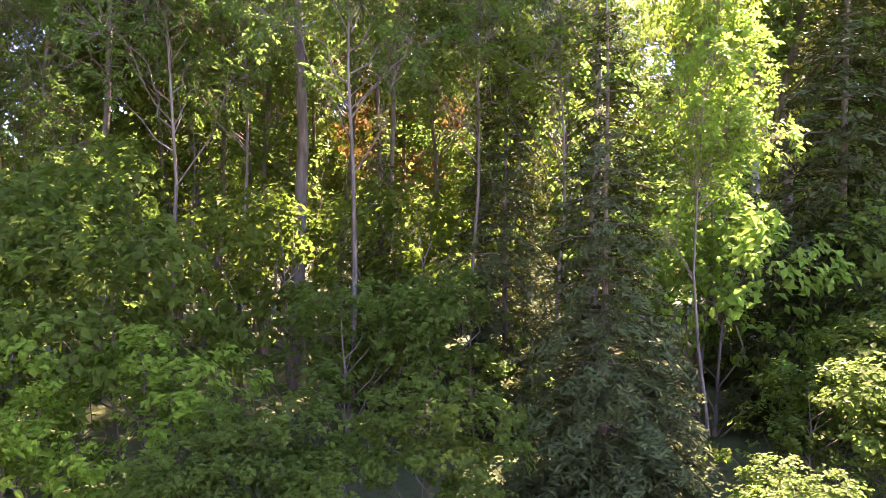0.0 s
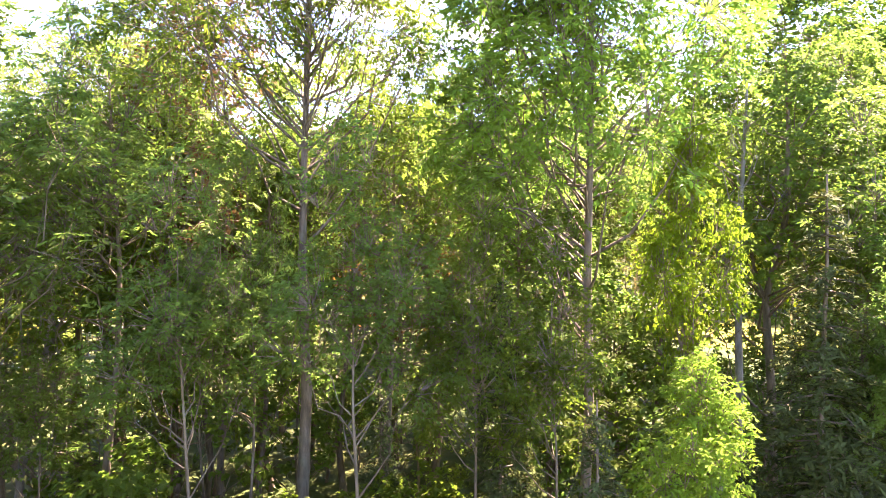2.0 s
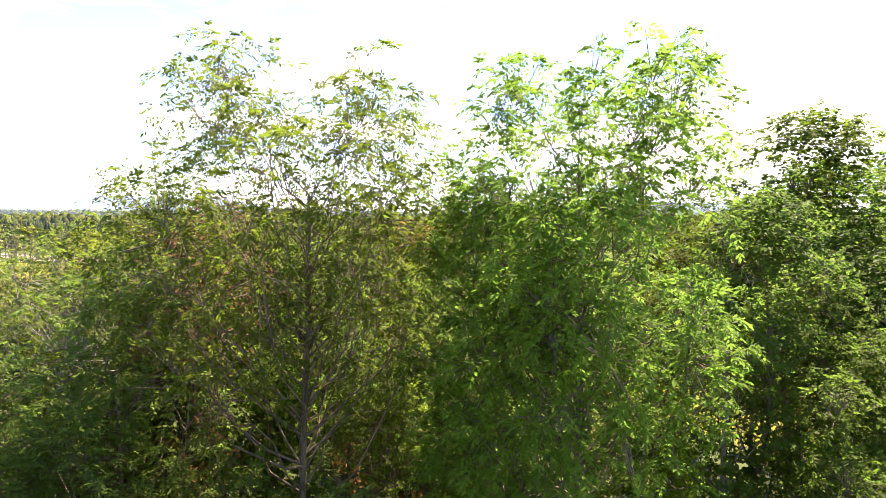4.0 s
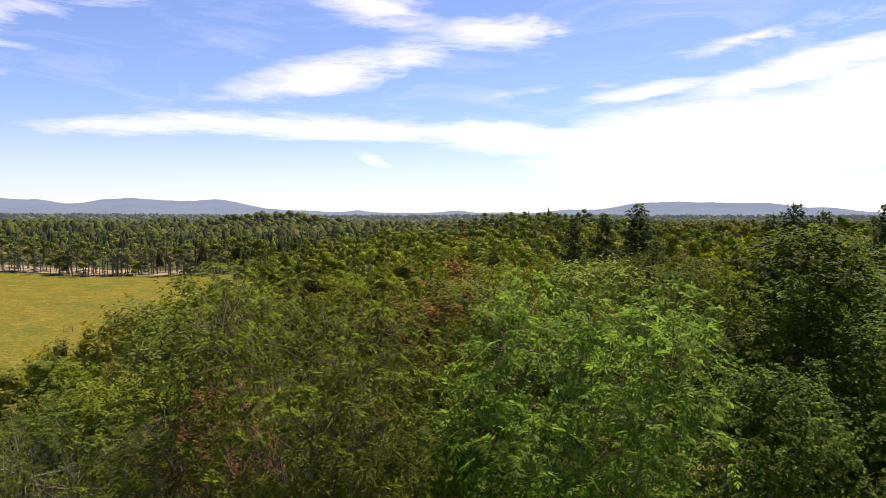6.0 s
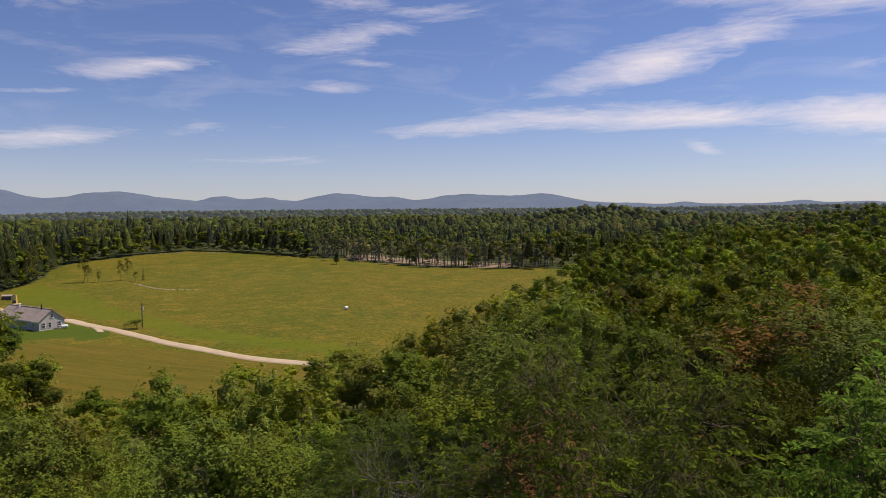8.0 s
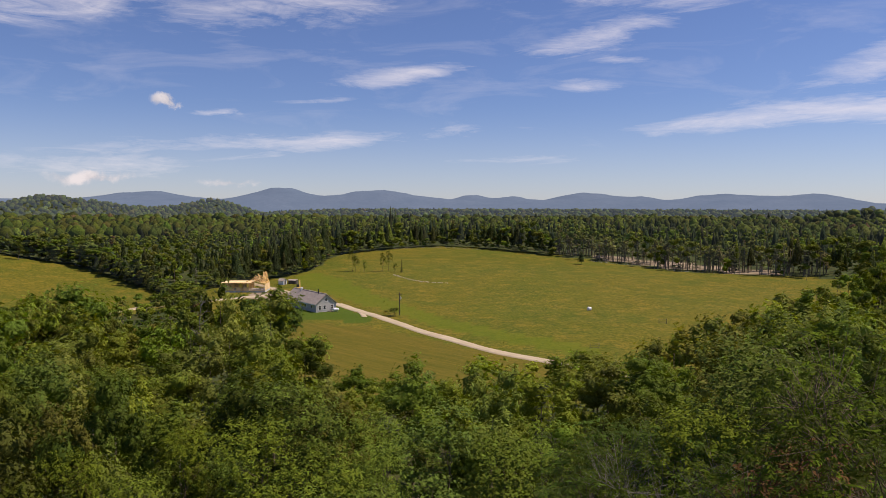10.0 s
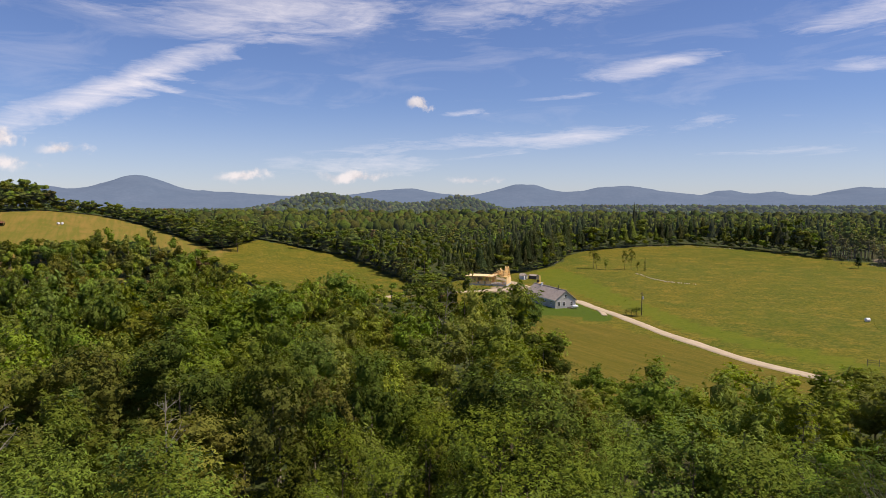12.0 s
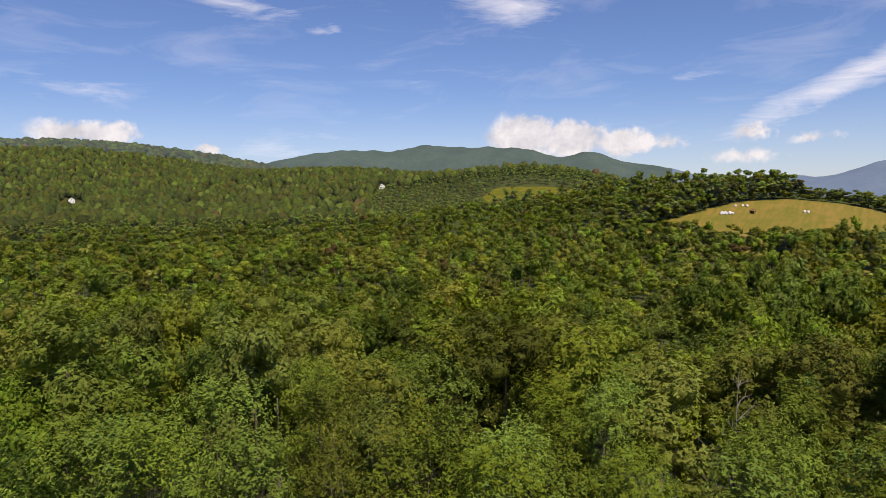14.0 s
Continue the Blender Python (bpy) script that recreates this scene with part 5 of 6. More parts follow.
def window(parent, m, w=.9, h=1.2):
    """A framed window lying on a wall; m: its middle, looking along local -y."""
    fr = solid("window", lambda bm: [box(bm, (w + .2, .08, .1), (0, -.02, h / 2 + .05)), box(bm, (w + .3, .12, .1), (0, -.03, -h / 2 - .05)), box(bm, (.1, .08, h), (-w / 2 - .05, -.02, 0)),
                                     box(bm, (.1, .08, h), (w / 2 + .05, -.02, 0)), box(bm, (w, .05, .05), (0, -.02, 0))], M_TRIM, parent)
    fr.matrix_basis = m
    solid("pane", lambda bm: box(bm, (w, .03, h), (0, 0.0, 0)), M_PANE, fr)
    return fr


def farmhouse(x, y, z, turn, L, Wd, eave, ridge, wall, roof, label, gable_windows, side_windows, category="house", dormer=False):
    h = new("house")
    h.matrix_basis = pose(x, y, z, 0, 0, turn)
    solid("wall", lambda bm: gable_wall(bm, L, Wd, eave, ridge), wall, h)
    solid("foundation", lambda bm: box(bm, (L + .1, Wd + .1, .9), (0, 0, -.25), bevel=.02), M_CONCRETE, h)
    r = solid("roof", lambda bm: prism_roof(bm, L, Wd, eave, ridge, .4, .16), roof, h)
    solid("ridge_cap", lambda bm: box(bm, (L + .8, .35, .08), (0, 0, ridge + .2), bevel=.03), roof, r)
    for s in (-1, 1):
        solid("fascia", lambda bm: box(bm, (L + .8, .05, .2), (0, s * (Wd / 2 + .38), eave - (ridge - eave) * .4 / (Wd / 2) - .02)), M_TRIM, h)
    for s in (-1, 1):
        for (u, v, w, hh) in gable_windows:
            window(h, pose(s * (L / 2 + .03), u, v, 0, 0, 90 * s), w, hh)
        for u in side_windows:
            window(h, pose(u, s * (Wd / 2 + .03), 1.7, 0, 0, 0 if s < 0 else 180), .85, 1.05)
    return tagged(h, label, category)


# the grey house: its near gable corners and long axis
c1, c2, c3 = (Vector(at(56.61, 230.2)), Vector(at(54.84, 234.0)), Vector(at(59.04, 251)))
axis = (c3 - c1).normalized()
across = Vector((axis.y, -axis.x))
if across.dot(c2 - c1) < 0:
    across = -across
HL, HW = 23.0, 7.4
hc = c1 + axis * HL / 2 + across * HW / 2
hz = gz_at(hc.x, hc.y) - .05
HT = math.degrees(math.atan2(axis.y, axis.x))
house = farmhouse(hc.x, hc.y, hz, HT, HL, HW, 2.95, 5.9, M_SIDING, M_SHINGLE, "long single-storey grey house with a shingled gable roof",
                  [(-2.2, 1.6, .85, 1.3), (.6, 1.6, .85, 1.3), (2.4, 1.6, .85, 1.3), (0, 4.1, .75, 1.0)], [-8.5, -4.2, -3.0, 1.2, 5.5, 7.0])
for k in range(11):      # siding courses along walls
    for s in (-1, 1):
        solid("siding_board", lambda bm: box(bm, (HL, .03, .2), (0, s * (HW / 2 + .012), .3 + k * .25), (s * 4, 0, 0)), M_SIDING, house)
solid("stove_pipe", lambda bm: [drum(bm, .16, 1.6, pose(-7, .4, 6.4)), drum(bm, .24, .18, pose(-7, .4, 7.25), r2=.1)], M_BLACK, house, "black metal stove pipe")
solid("roof_vent", lambda bm: [drum(bm, .12, .8, pose(2.5, -1.2, 5.5)), drum(bm, .17, .12, pose(2.5, -1.2, 5.95))], M_TRIM, house, "white roof vent")
solid("chimney", lambda bm: [box(bm, (.6, .6, 1.3), (5.5, .3, 6.0), bevel=.03), box(bm, (.75, .75, .12), (5.5, .3, 6.7), bevel=.02)], M_TRIM, house, "pale chimney")
solid("step", lambda bm: [box(bm, (1.2, 1.4, .2), (-HL / 2 - .6, -1.2, .1), bevel=.02), box(bm, (.6, 1.4, .2), (-HL / 2 - .3, -1.2, .3), bevel=.02)], M_OLDWOOD, house)


def local(u, v):
    p = hc + axis * u - Vector((-axis.y, axis.x)) * -v
    return p.x, p.y


def gas_tank(x, y, turn):
    t = new("gas_tank")
    t.matrix_basis = pose(x, y, gz_at(x, y), 0, 0, turn)
    solid("body", lambda bm: [drum(bm, .48, 1.5, pose(0, 0, .75, 0, 90, 0)), drum(bm, .48, .25, pose(.875, 0, .75, 0, 90, 0), r2=.25), drum(bm, .48, .25, pose(-.875, 0, .75, 0, -90, 0), r2=.25)], M_WHITE, t)
    for u in (-.5, .5):
        solid("foot", lambda bm: box(bm, (.1, .7, .35), (u, 0, .17), bevel=.01), M_CONCRETE, t)
    solid("valve_cover", lambda bm: drum(bm, .16, .2, pose(0, 0, 1.3)), M_WHITE, t)
    return tagged(t, "white gas tank beside the grey house", "tank")


tankp = local(-HL / 2 - 1.7, -2.7)
gas_tank(*tankp, HT + 70)


def car(x, y, turn, paint, label, tall=1.5, z=None):
    c = new("car")
    c.matrix_basis = pose(x, y, gz_at(x, y) + .02, 0, 0, turn)

    def body(bm):
        box(bm, (4.3, 1.75, .55), (0, 0, .62), bevel=.12)
        box(bm, (1.3, 1.66, .22), (1.4, 0, .93), (0, 4, 0), bevel=.08)
    solid("body", body, paint, c)

    def cabin(bm):
        v = [bm.verts.new(p) for p in [(-1.9, -.8, .9), (.9, -.8, .9), (.9, .8, .9), (-1.9, .8, .9), (-1.5, -.64, tall), (.1, -.64, tall), (.1, .64, tall), (-1.5, .64, tall)]]
        for f in [(0, 1, 5, 4), (1, 2, 6, 5), (2, 3, 7, 6), (3, 0, 4, 7), (4, 5, 6, 7)]:
            bm.faces.new([v[i] for i in f])
    solid("cabin", cabin, M_PANE, c)
    solid("roof", lambda bm: box(bm, (1.6, 1.3, .06), (-.7, 0, tall + .02), bevel=.03), paint, c)
    for u in (-1.35, 1.35):
        for v in (-.82, .82):
            wh = solid("wheel", lambda bm: drum(bm, .34, .22, pose(u, v, .34, 90, 0, 0), 18), M_RUBBER, c)
            solid("rim", lambda bm: drum(bm, .2, .24, pose(u, v, .34, 90, 0, 0), 12), M_TRIM, wh)
    return tagged(c, label, "car", "cars at the farm")


car(*local(9.0, -7.6), HT + 20, M_BLUEPAINT, "dark blue car parked beside the grey house")
car(*at(63.6, 327), 40, M_REDPAINT, "red car parked behind the unfinished building")


def tractor(x, y, turn):
    t = new("tractor")
    t.matrix_basis = pose(x, y, gz_at(x, y), 0, 0, turn)
    solid("hood", lambda bm: box(bm, (1.7, .75, .75), (.9, 0, 1.15), bevel=.1), M_REDPAINT, t)
    solid("chassis", lambda bm: box(bm, (3.0, .5, .4), (.2, 0, .7), bevel=.05), M_BLACK, t)
    solid("seat", lambda bm: [box(bm, (.5, .5, .12), (-.7, 0, 1.35), bevel=.04), box(bm, (.1, .5, .5), (-.95, 0, 1.6), bevel=.04)], M_BLACK, t)
    solid("roll_bar", lambda bm: [beam(bm, (-1.1, -.45, .9), (-1.1, -.45, 2.4), .07, .07), beam(bm, (-1.1, .45, .9), (-1.1, .45, 2.4), .07, .07), beam(bm, (-1.1, -.45, 2.4), (-1.1, .45, 2.4), .07, .07)], M_BLACK, t)
    for u, v, r, w in ((-.75, -.75, .75, .42), (-.75, .75, .75, .42), (1.35, -.6, .45, .28), (1.35, .6, .45, .28)):
        wh = solid("wheel", lambda bm: drum(bm, r, w, pose(u, v, r, 90, 0, 0), 18), M_RUBBER, t)
        solid("rim", lambda bm: drum(bm, r * .5, w + .03, pose(u, v, r, 90, 0, 0), 12), M_TRIM, wh)
    for v in (-.75, .75):
        solid("fender", lambda bm: box(bm, (1.1, .4, .08), (-.75, v, 1.58), bevel=.03), M_REDPAINT, t)
    return tagged(t, "red farm tractor parked by the grey house", "tractor")


tractor(*local(5.8, -6.2), HT + 150)


def excavator(x, y, turn):
    e = new("excavator")
    e.matrix_basis = pose(x, y, gz_at(x, y), 0, 0, turn)
    for v in (-1.0, 1.0):
        solid("track", lambda bm: box(bm, (3.4, .55, .8), (0, v, .45), bevel=.25), M_BLACK, e)
    solid("body", lambda bm: box(bm, (2.9, 2.4, 1.1), (-.5, 0, 1.6), bevel=.15), M_YELLOWPAINT, e)
    solid("cab", lambda bm: box(bm, (1.4, 1.0, 1.5), (.3, .6, 2.5), bevel=.12), M_PANE, e)
    solid("boom", lambda bm: [beam(bm, (.7, -.3, 2.0), (2.6, -.3, 4.6), .4, .5), beam(bm, (2.6, -.3, 4.6), (5.4, -.3, 4.3), .35, .4)], M_YELLOWPAINT, e)
    solid("arm", lambda bm: beam(bm, (5.3, -.3, 4.5), (6.8, -.3, 2.2), .3, .35), M_YELLOWPAINT, e)
    solid("bucket", lambda bm: box(bm, (.9, .9, .8), (6.7, -.3, 1.8), (0, 30, 0), bevel=.12), M_BLACK, e)
    return tagged(e, "yellow excavator with raised boom behind the grey house", "excavator")


excavator(*at(57.9, 284), 150)


def framed_building(x, y, turn):
    """The unfinished timber building: concrete base, stud walls, a boarded deck, and leaning roof trusses."""
    b = new("unfinished_house")
    b.matrix_basis = pose(x, y, gz_at(x, y), 0, 0, turn)
    L, Wd, F = 17.5, 9.0, 2.75
    solid("foundation", lambda bm: box(bm, (L + .2, Wd + .2, 1.0), (0, 0, .1), bevel=.03), M_CONCRETE, b)
    for zz in (.65, .65 + F):
        for s in (-1, 1):
            solid("plate", lambda bm: box(bm, (L, .16, .14), (0, s * Wd / 2, zz)), M_TIMBER, b)
            solid("plate", lambda bm: box(bm, (.16, Wd, .14), (s * L / 2, 0, zz)), M_TIMBER, b)
    stud = solid("stud", lambda bm: box(bm, (.1, .16, F), (0, 0, 0), bevel=.005), M_TIMBER, b).data
    spots = [(-L / 2 + i * L / 22, s * Wd / 2) for i in range(23) for s in (-1, 1)] + [(s * L / 2, -Wd / 2 + j * Wd / 11) for j in range(1, 11) for s in (-1, 1)] + [(2.2, -Wd / 2 + j * Wd / 9) for j in range(1, 9)]
    for i, (u, v) in enumerate(spots):
        ob = b.children[-1] if i == 0 else new("stud", stud)
        ob.parent = b
        ob.location = (u, v, .7 + F / 2)
    for u in (-8.0, -5.6, -2.6, 0.4):      # sheathing on the lower front
        solid("sheathing_panel", lambda bm: box(bm, (2.2, .05, 1.2 if u > -7 else 2.5), (u + 1, -Wd / 2 - .1, 1.3 if u > -7 else 1.95)), M_PLY, b)
        solid("sheathing_panel", lambda bm: box(bm, (2.2, .05, 2.5), (u + 1, Wd / 2 + .1, 1.95)), M_PLY, b)
    for j in (-3.3, -1.1, 1.1, 3.3):
        solid("sheathing_panel", lambda bm: box(bm, (.05, 2.1, 2.5), (L / 2 + .1, j, 1.95)), M_PLY, b)
    for i in range(15):
        solid("joist", lambda bm: box(bm, (.08, Wd + .3, .26), (-L / 2 + .3 + i * .78, 0, .85 + F)), M_TIMBER, b)
    for i in range(5):
        for j in range(4):
            solid("deck_board", lambda bm: box(bm, (2.36, 2.36, .05), (-L / 2 + 1.2 + i * 2.4, -3.55 + j * 2.4, 1.01 + F)), M_PLY, b)
    solid("opening_frame", lambda bm: [box(bm, (1.6, .2, .2), (-4.4, -Wd / 2, 2.6)), box(bm, (1.6, .2, .2), (-4.4, -Wd / 2, 1.6)), box(bm, (.2, .2, 1.0), (-5.2, -Wd / 2, 2.1)), box(bm, (.2, .2, 1.0), (-3.6, -Wd / 2, 2.1))], M_TIMBER, b)
    r = np.random.default_rng(5)
    leans = (0, 3, 6, 38, 50, 61, 70)      # roof trusses, the outermost upright, the rest lying back onto the deck
    for i in range(7):
        u = L / 2 - .2 - i * .28
        t = solid("truss", lambda bm: [beam(bm, (0, -Wd / 2 - .3, 0), (0, 0, 4.3)), beam(bm, (0, Wd / 2 + .3, 0), (0, 0, 4.3)), beam(bm, (0, -Wd / 2 - .3, .1), (0, Wd / 2 + .3, .1)),
                                       beam(bm, (0, -2.2, .1), (0, -1.3, 3.0)), beam(bm, (0, 2.2, .1), (0, 1.3, 3.0)), beam(bm, (0, 0, .1), (0, 0, 4.2)), beam(bm, (0, -2.2, .1), (0, 0, 3.9)), beam(bm, (0, 2.2, .1), (0, 0, 3.9))], M_TIMBER, b)
        t.matrix_basis = pose(u, 0, .85 + F, 0, -leans[i] + r.uniform(-2, 2), r.uniform(-2, 2))
    for s in (-.8, .5, 2.0):
        solid("brace", lambda bm: beam(bm, (L / 2 - .2, s, .85 + F + 3.0), (L / 2 - 8.5, s * 1.6, .95 + F)), M_TIMBER, b)
    return tagged(b, "unfinished house of fresh yellow timber with leaning roof trusses", "building")


bx, by = at(62.1, 292)
framed_building(bx, by, math.degrees(math.atan2(at(60.06, 288)[1] - at(64.11, 293)[1], at(60.06, 288)[0] - at(64.11, 293)[0])))


def shed(x, y, turn, L, Wd, eave, ridge, wall, label):
    s = new("shed")
    s.matrix_basis = pose(x, y, gz_at(x, y), 0, 0, turn)
    solid("wall", lambda bm: gable_wall(bm, L, Wd, eave, ridge), wall, s)
    solid("roof", lambda bm: prism_roof(bm, L, Wd, eave, ridge, .2, .1), M_SHINGLE, s)
    solid("door", lambda bm: box(bm, (.08, 1.0, 1.9), (L / 2 + .04, 0, .95), bevel=.02), M_OLDWOOD, s)
    return tagged(s, label, "shed")


shed(*at(59.2, 311), 20, 2.8, 2.2, 1.7, 2.5, M_WHITEWALL, "small white garden shed at the wood's edge")
shed(*at(58.35, 313), 25, 3.8, 2.2, 1.5, 1.9, M_OLDWOOD, "low dark open shed beside the white one")


def utility_pole(x, y, h, turn):
    p = new("utility_pole")
    p.matrix_basis = pose(x, y, gz_at(x, y) - .2, 0, 0, turn)
    solid("pole", lambda bm: drum(bm, .17, h, pose(0, 0, h / 2), 10, .11), M_OLDWOOD, p)
    solid("crossarm", lambda bm: box(bm, (1.4, .1, .12), (0, .12, h - .7), bevel=.01), M_OLDWOOD, p)
    solid("transformer", lambda bm: [drum(bm, .25, .8, pose(.35, 0, h - 1.9), 12), drum(bm, .12, .1, pose(.35, 0, h - 1.45), 10)], M_CONCRETE, p)
    for u in (-.6, 0, .6):
        solid("insulator", lambda bm: drum(bm, .05, .16, pose(u, .12, h - .55), 8), M_BLACK, p)
    return tagged(p, "grey wooden utility pole beside the gravel road", "utility pole")


utility_pole(*at(49.8, 223), 7.6, 30)

# shrubs by the pole, trees standing in the fields
for az, d, k, h, w, g in [(50.15, 220.5, "m2", 3.3, 3.2, "bushes by the pole"), (50.55, 221.5, "m2", 2.8, 3.0, "bushes by the pole"), (50.95, 223, "m2", 2.0, 2.6, "bushes by the pole"),
                          (53.6, 361, "a2", 12.5, 1.3, "trees in the pasture"), (53.3, 362, "m2", 9, 1.3, "trees in the pasture"), (52.6, 359, "m1", 6.5, 1.3, "trees in the pasture"), (51.1, 362.5, "m2", 11, 1.0, "trees in the pasture"), (50.6, 365, "m2", 12, 1.0, "trees in the pasture"),
                          (50.1, 358, "m2", 5.5, 1.4, "trees in the pasture"), (49.55, 358, "s1", 7.6, .8, "trees in the pasture"), (34.84, 410, "w1", 8.5, 1.35, "trees in the pasture"), (18.4, 369, "d1", 5.5, 1.0, "trees in the pasture"),
                          (77.6, 399, "m2", 10.5, 1.5, "trees in the hayfield"), (82.3, 371, "m2", 14, 1.9, "trees in the hayfield"), (83.4, 372, "m2", 13, 1.6, "trees in the hayfield"), (45.4, 488, "b3", 5, 1.4, "trees in the pasture")]:
    near(k, *at(az, d), h, w, group=g)


def stone_wall(rows, n, seed, label):
    """A tumbled line of field stones, each a stone of its own."""
    r = np.random.default_rng(seed)
    x, y = polar(np.array([q[0] for q in rows], float), np.array([q[1] for q in rows], float))
    s = np.r_[0, np.cumsum(np.hypot(np.diff(x), np.diff(y)))]
    wall = new("stone_wall")
    wall.location = (float(x[0]), float(y[0]), gz_at(float(x[0]), float(y[0])))
    shapes = []
    for i in range(4):
        bm = bmesh.new()
        bmesh.ops.create_icosphere(bm, subdivisions=1, radius=.5)
        for v in bm.verts:
            v.co = Vector((v.co.x * r.uniform(.8, 1.3), v.co.y * r.uniform(.8, 1.2), v.co.z * r.uniform(.6, .9)))
        me = bpy.data.meshes.new("stone")
        bm.to_mesh(me)
        bm.free()
        me.materials.append(M_STONE)
        shapes.append(me)
    for k in np.linspace(0, s[-1], n):
        if r.random() < .15:
            continue
        px, py = np.interp(k, s, x) + r.normal() * .35, np.interp(k, s, y) + r.normal() * .35
        q = r.uniform(.3, .8)
        st = new("stone", shapes[r.integers(4)])
        st.parent = wall
        st.matrix_basis = Matrix.Translation(-wall.location) @ pose(px, py, gz_at(px, py) + .12 * q, r.uniform(-20, 20), 0, r.uniform(0, 360)) @ Matrix.Diagonal((q, q, q, 1))
    return tagged(wall, label, "stone wall")


stone_wall([(50.2, 346), (49.9, 341), (49.0, 328.5), (47.9, 318), (46.8, 315), (45.8, 313.5)], 90, 1, "low broken wall of pale field stones in the pasture")
stone_wall([(54.6, 456), (53, 469), (51.6, 476), (49, 488), (46, 496), (43, 484)], 130, 2, "long low stone wall along the far wood's edge")
stone_wall([(58.8, 352), (57.9, 370), (56.7, 383), (56.2, 402)], 34, 3, "tumbled pale boulders along the pasture's edge")
stone_wall([(34, 430), (31, 416), (28, 396), (24, 387)], 46, 4, "scattered pale stones below the cut-over strip")


def bale(x, y, turn, lying=True):
    b = new("hay_bale")
    b.matrix_basis = pose(x, y, gz_at(x, y) - .05, 0, 0, turn)

    def body(bm):
        drum(bm, .62, 1.25, pose(0, 0, .62, 0, 90, 0), 20)
        bmesh.ops.bevel(bm, geom=[e for e in bm.edges if abs(abs(e.verts[0].co.x) - .625) < .01 and abs(abs(e.verts[1].co.x) - .625) < .01], offset=.12, segments=2, affect="EDGES")
    solid("bale", body, M_WHITE, b)
    solid("wrap_end", lambda bm: drum(bm, .3, .04, pose(.64, 0, .62, 0, 90, 0), 12), M_TRIM, b)
    return tagged(b, "round hay bale wrapped in white film on the mown field", "hay bale", "wrapped bales")


first_bale = bale(*at(100.4, 399), 20)
# the one at bearing 34.2 stands in for an unidentified white shape
for az, d, turn in [(100.2, 399.3, 25), (100.0, 399, 10), (99.8, 400, 40), (99.6, 399.2, 80), (100.1, 402, 15), (99.8, 402.4, 30), (100.35, 402, 60), (94.75, 409, 30), (94.5, 409.4, 20), (34.2, 238, 70), (99.4, 419, 0), (98.9, 420, 15), (98.6, 419.5, 35)]:
    bx, by = at(az, d)
    copy_thing(first_bale, pose(bx, by, gz_at(bx, by) - .05, 0, 0, turn))


def hay_wagon(x, y, turn):
    w = new("hay_wagon")
    w.matrix_basis = pose(x, y, gz_at(x, y), 0, 0, turn)
    solid("bed", lambda bm: box(bm, (7.5, 2.3, .18), (0, 0, 1.0), bevel=.03), M_HAYWAGON, w)
    for u in (-3.6, 3.6):
        solid("end_rack", lambda bm: [box(bm, (.08, 2.2, .1), (u, 0, z)) for z in (1.3, 1.6, 1.9)] + [box(bm, (.1, .1, 1.0), (u, v, 1.5)) for v in (-1, 0, 1)], M_HAYWAGON, w)
    for u in (-2.6, 2.6):
        for v in (-.9, .9):
            solid("wheel", lambda bm: drum(bm, .4, .2, pose(u, v, .4, 90, 0, 0), 14), M_RUBBER, w)
    solid("drawbar", lambda bm: beam(bm, (3.7, 0, .8), (5.6, 0, .5), .1, .1), M_BLACK, w)
    return tagged(w, "flat rust-red hay wagon on the mown field", "hay wagon")


hay_wagon(*at(98.2, 404.5), 15)

# far white houses on the hillside
for az, d, turn in [(150.13, 1085, 60), (127.08, 1055, 35)]:
    fx, fy = at(az, d)
    farmhouse(fx, fy, gz_at(fx, fy), turn, 12, 8, 4.6, 7.6, M_WHITEWALL, M_SHINGLE, "white farmhouse far off on the wooded hillside", [(-1.8, 1.7, 1, 1.5), (1.8, 1.7, 1, 1.5), (0, 4.4, .9, 1.3)], [-3.5, 0, 3.5])


# the paddock fence of dark boards
def board_fence(az0, az1, d0, d1, panels):
    f = new("fence")
    x0, y0 = at(az0, d0)
    x1, y1 = at(az1, d1)
    f.location = (x0, y0, gz_at(x0, y0))
    for i in range(panels + 1):
        x, y = x0 + (x1 - x0) * i / panels, y0 + (y1 - y0) * i / panels
        z = gz_at(x, y) - f.location.z
        solid("post", lambda bm: box(bm, (.16, .16, 1.9), (x - x0, y - y0, z + .85), bevel=.02), M_OLDWOOD, f)
        if i < panels:
            xn, yn = x0 + (x1 - x0) * (i + 1) / panels, y0 + (y1 - y0) * (i + 1) / panels
            zn = gz_at(xn, yn) - f.location.z
            for k in (.35, .75, 1.15, 1.55):
                solid("rail", lambda bm: beam(bm, (x - x0, y - y0, z + k), (xn - x0, yn - y0, zn + k), .04, .15), M_OLDWOOD, f)
    return tagged(f, "dark board fence along the paddock", "fence")


board_fence(-8, -28, 86, 90, 12)


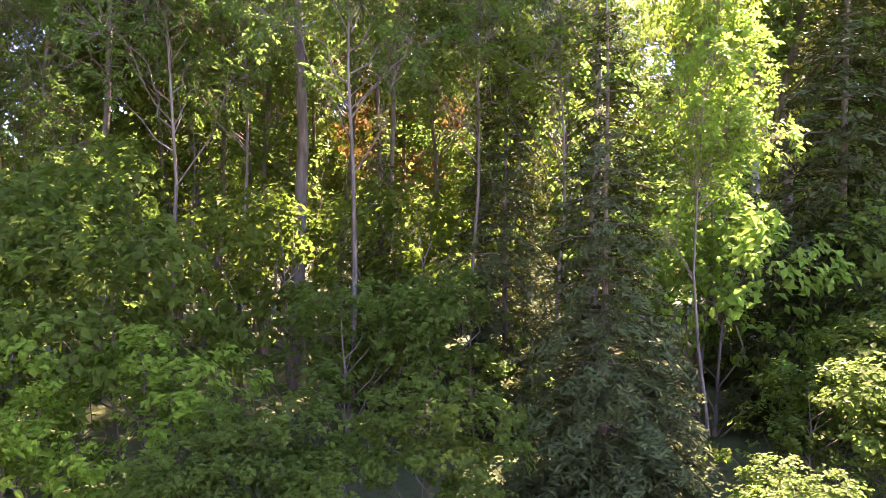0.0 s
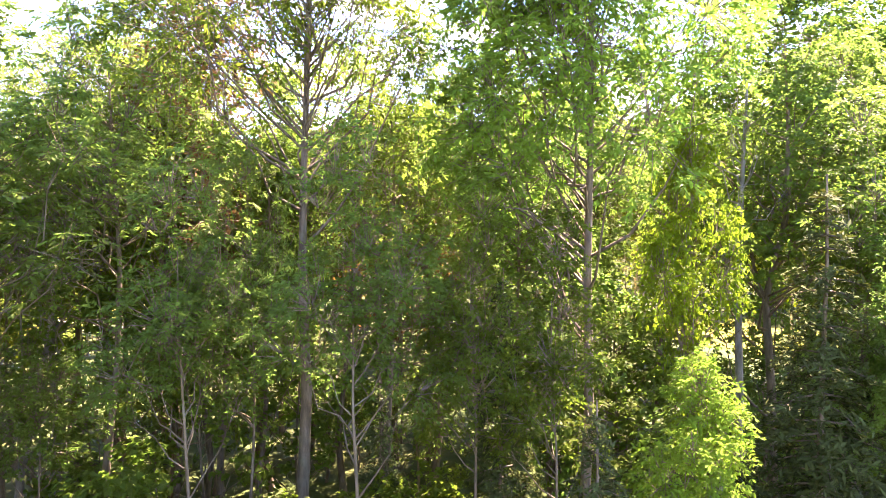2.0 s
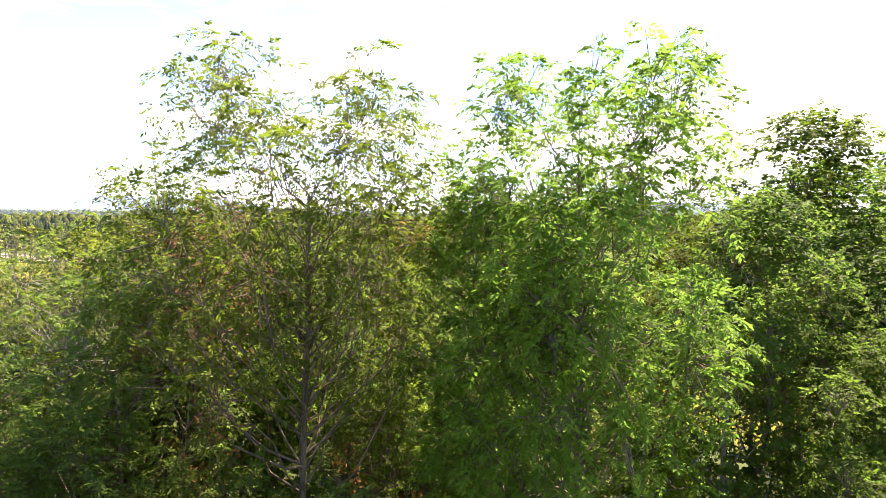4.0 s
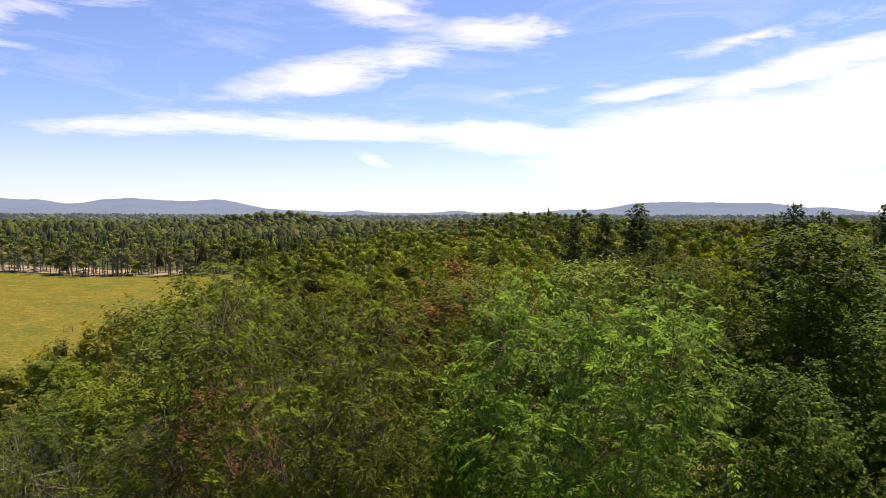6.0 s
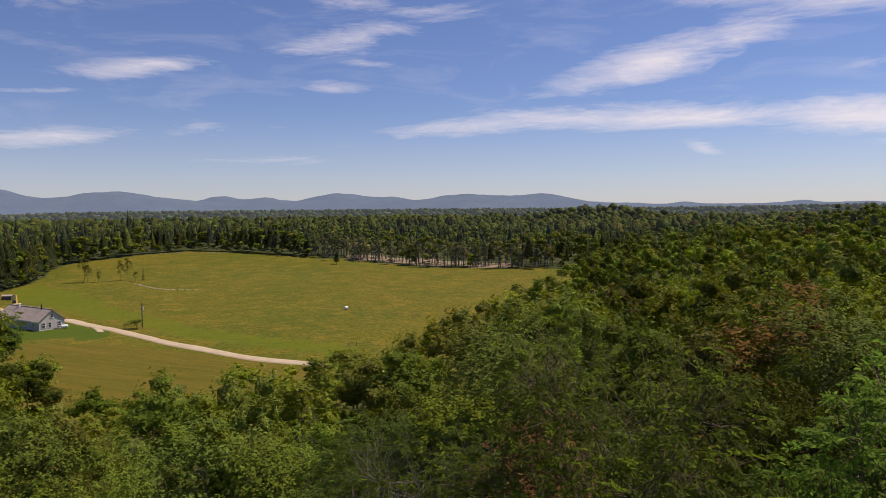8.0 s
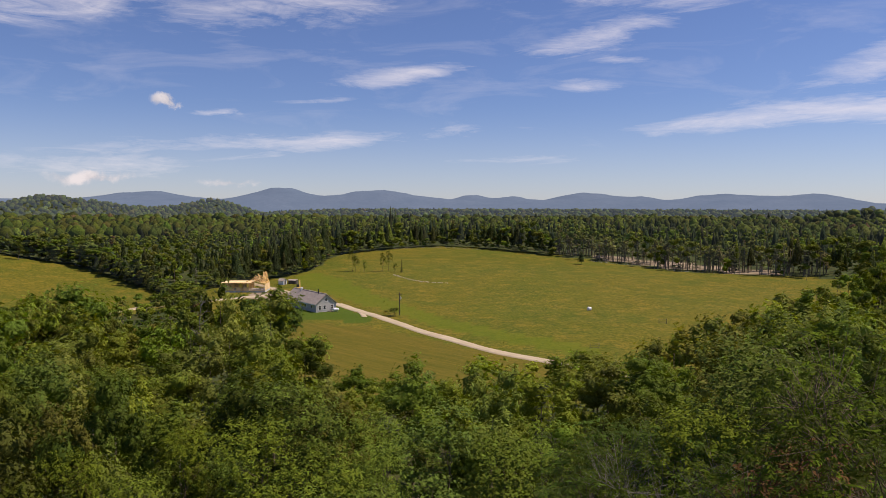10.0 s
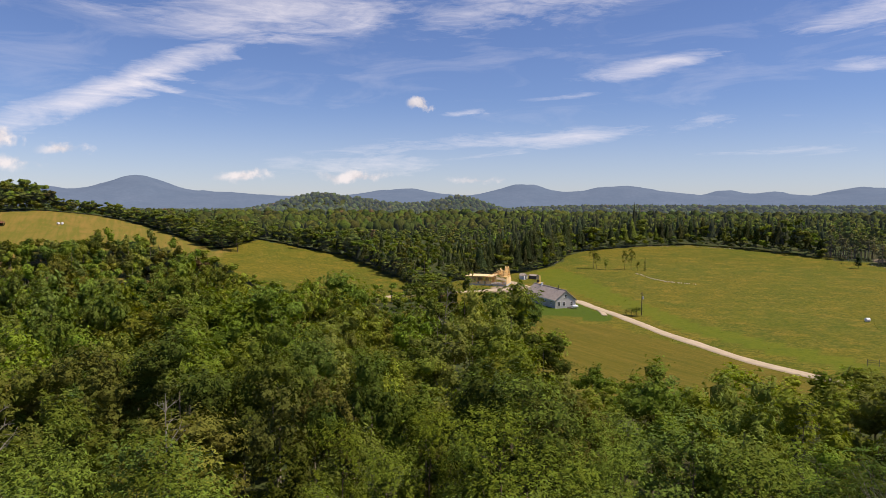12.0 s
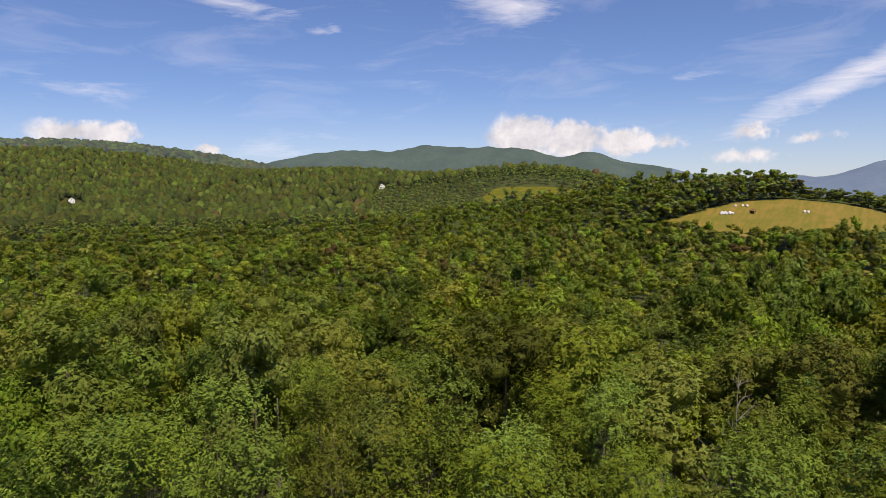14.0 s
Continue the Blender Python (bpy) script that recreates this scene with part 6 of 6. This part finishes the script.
def field_gate(x, y, turn):
    """Two posts and three rails standing alone in the pasture."""
    g = new("gate")
    g.matrix_basis = pose(x, y, gz_at(x, y), 0, 0, turn)
    for u in (-1.1, 1.1):
        solid("post", lambda bm: drum(bm, .07, 1.7, pose(u, 0, .75), 8, .06), M_GREYWOOD, g)
    for k in (.35, .8, 1.25):
        solid("rail", lambda bm: box(bm, (2.2, .04, .07), (0, .1, k), bevel=.01), M_GREYWOOD, g)
    return tagged(g, "weathered grey wooden gate standing in the pasture", "gate", "gates in the pasture")


for az, d in ((33.8, 170), (28.5, 213)):
    field_gate(*at(az, d), az + 15)

# weeds and tufts over the pasture
def tufts(poly, n, seed, lo, hi, color, label):
    r = np.random.default_rng(seed)
    px, py = polar(np.array([p[0] for p in poly], float), np.array([p[1] for p in poly], float))
    x, y = r.uniform(px.min(), px.max(), n * 3), r.uniform(py.min(), py.max(), n * 3)
    ok = inside(x, y, poly) & ~inside(x, y, STRIPES) & ~inside(x, y, YARD)
    x, y = x[ok][:n], y[ok][:n]
    keep = np.array([noise.noise(Vector((a * .02, b * .02, 1.7))) + .35 * noise.noise(Vector((a * .09, b * .09, 4))) for a, b in zip(x, y)]) > -.05
    x, y = x[keep], y[keep]
    z = ground_line(x, y)
    V, F, T = [], [], []
    k = 0
    for a, b, c in zip(x, y, z):
        s = r.uniform(lo, hi) * (1.5 if r.random() < .03 else 1)
        for j in range(5):
            an = r.uniform(0, 6.28)
            q = r.uniform(.3, .6) * s
            V += [(a + math.cos(an) * q, b + math.sin(an) * q, c - .05), (a + math.cos(an + 2.1) * q, b + math.sin(an + 2.1) * q, c - .05), (a + r.normal() * .25 * s, b + r.normal() * .25 * s, c + s * r.uniform(.5, 1.0))]
            F.append((k, k + 1, k + 2))
            k += 3
        T += [np.array(color) * r.uniform(.6, 1.3)] * 15
    return tagged(new("grass_tufts", mesh_of("grass_tufts", np.array(V), np.array(F), M_NEARWOODS, False, np.array(T))), label, "grass", kind="stuff")


tufts(PASTURE, 1700, 5, .15, .36, (.1, .11, .02), "coarse grass tufts and weeds scattered over the pasture")
tufts(HAYFIELD, 1500, 6, .15, .35, (.2, .16, .05), "hay stubble and loose wisps on the mown field")
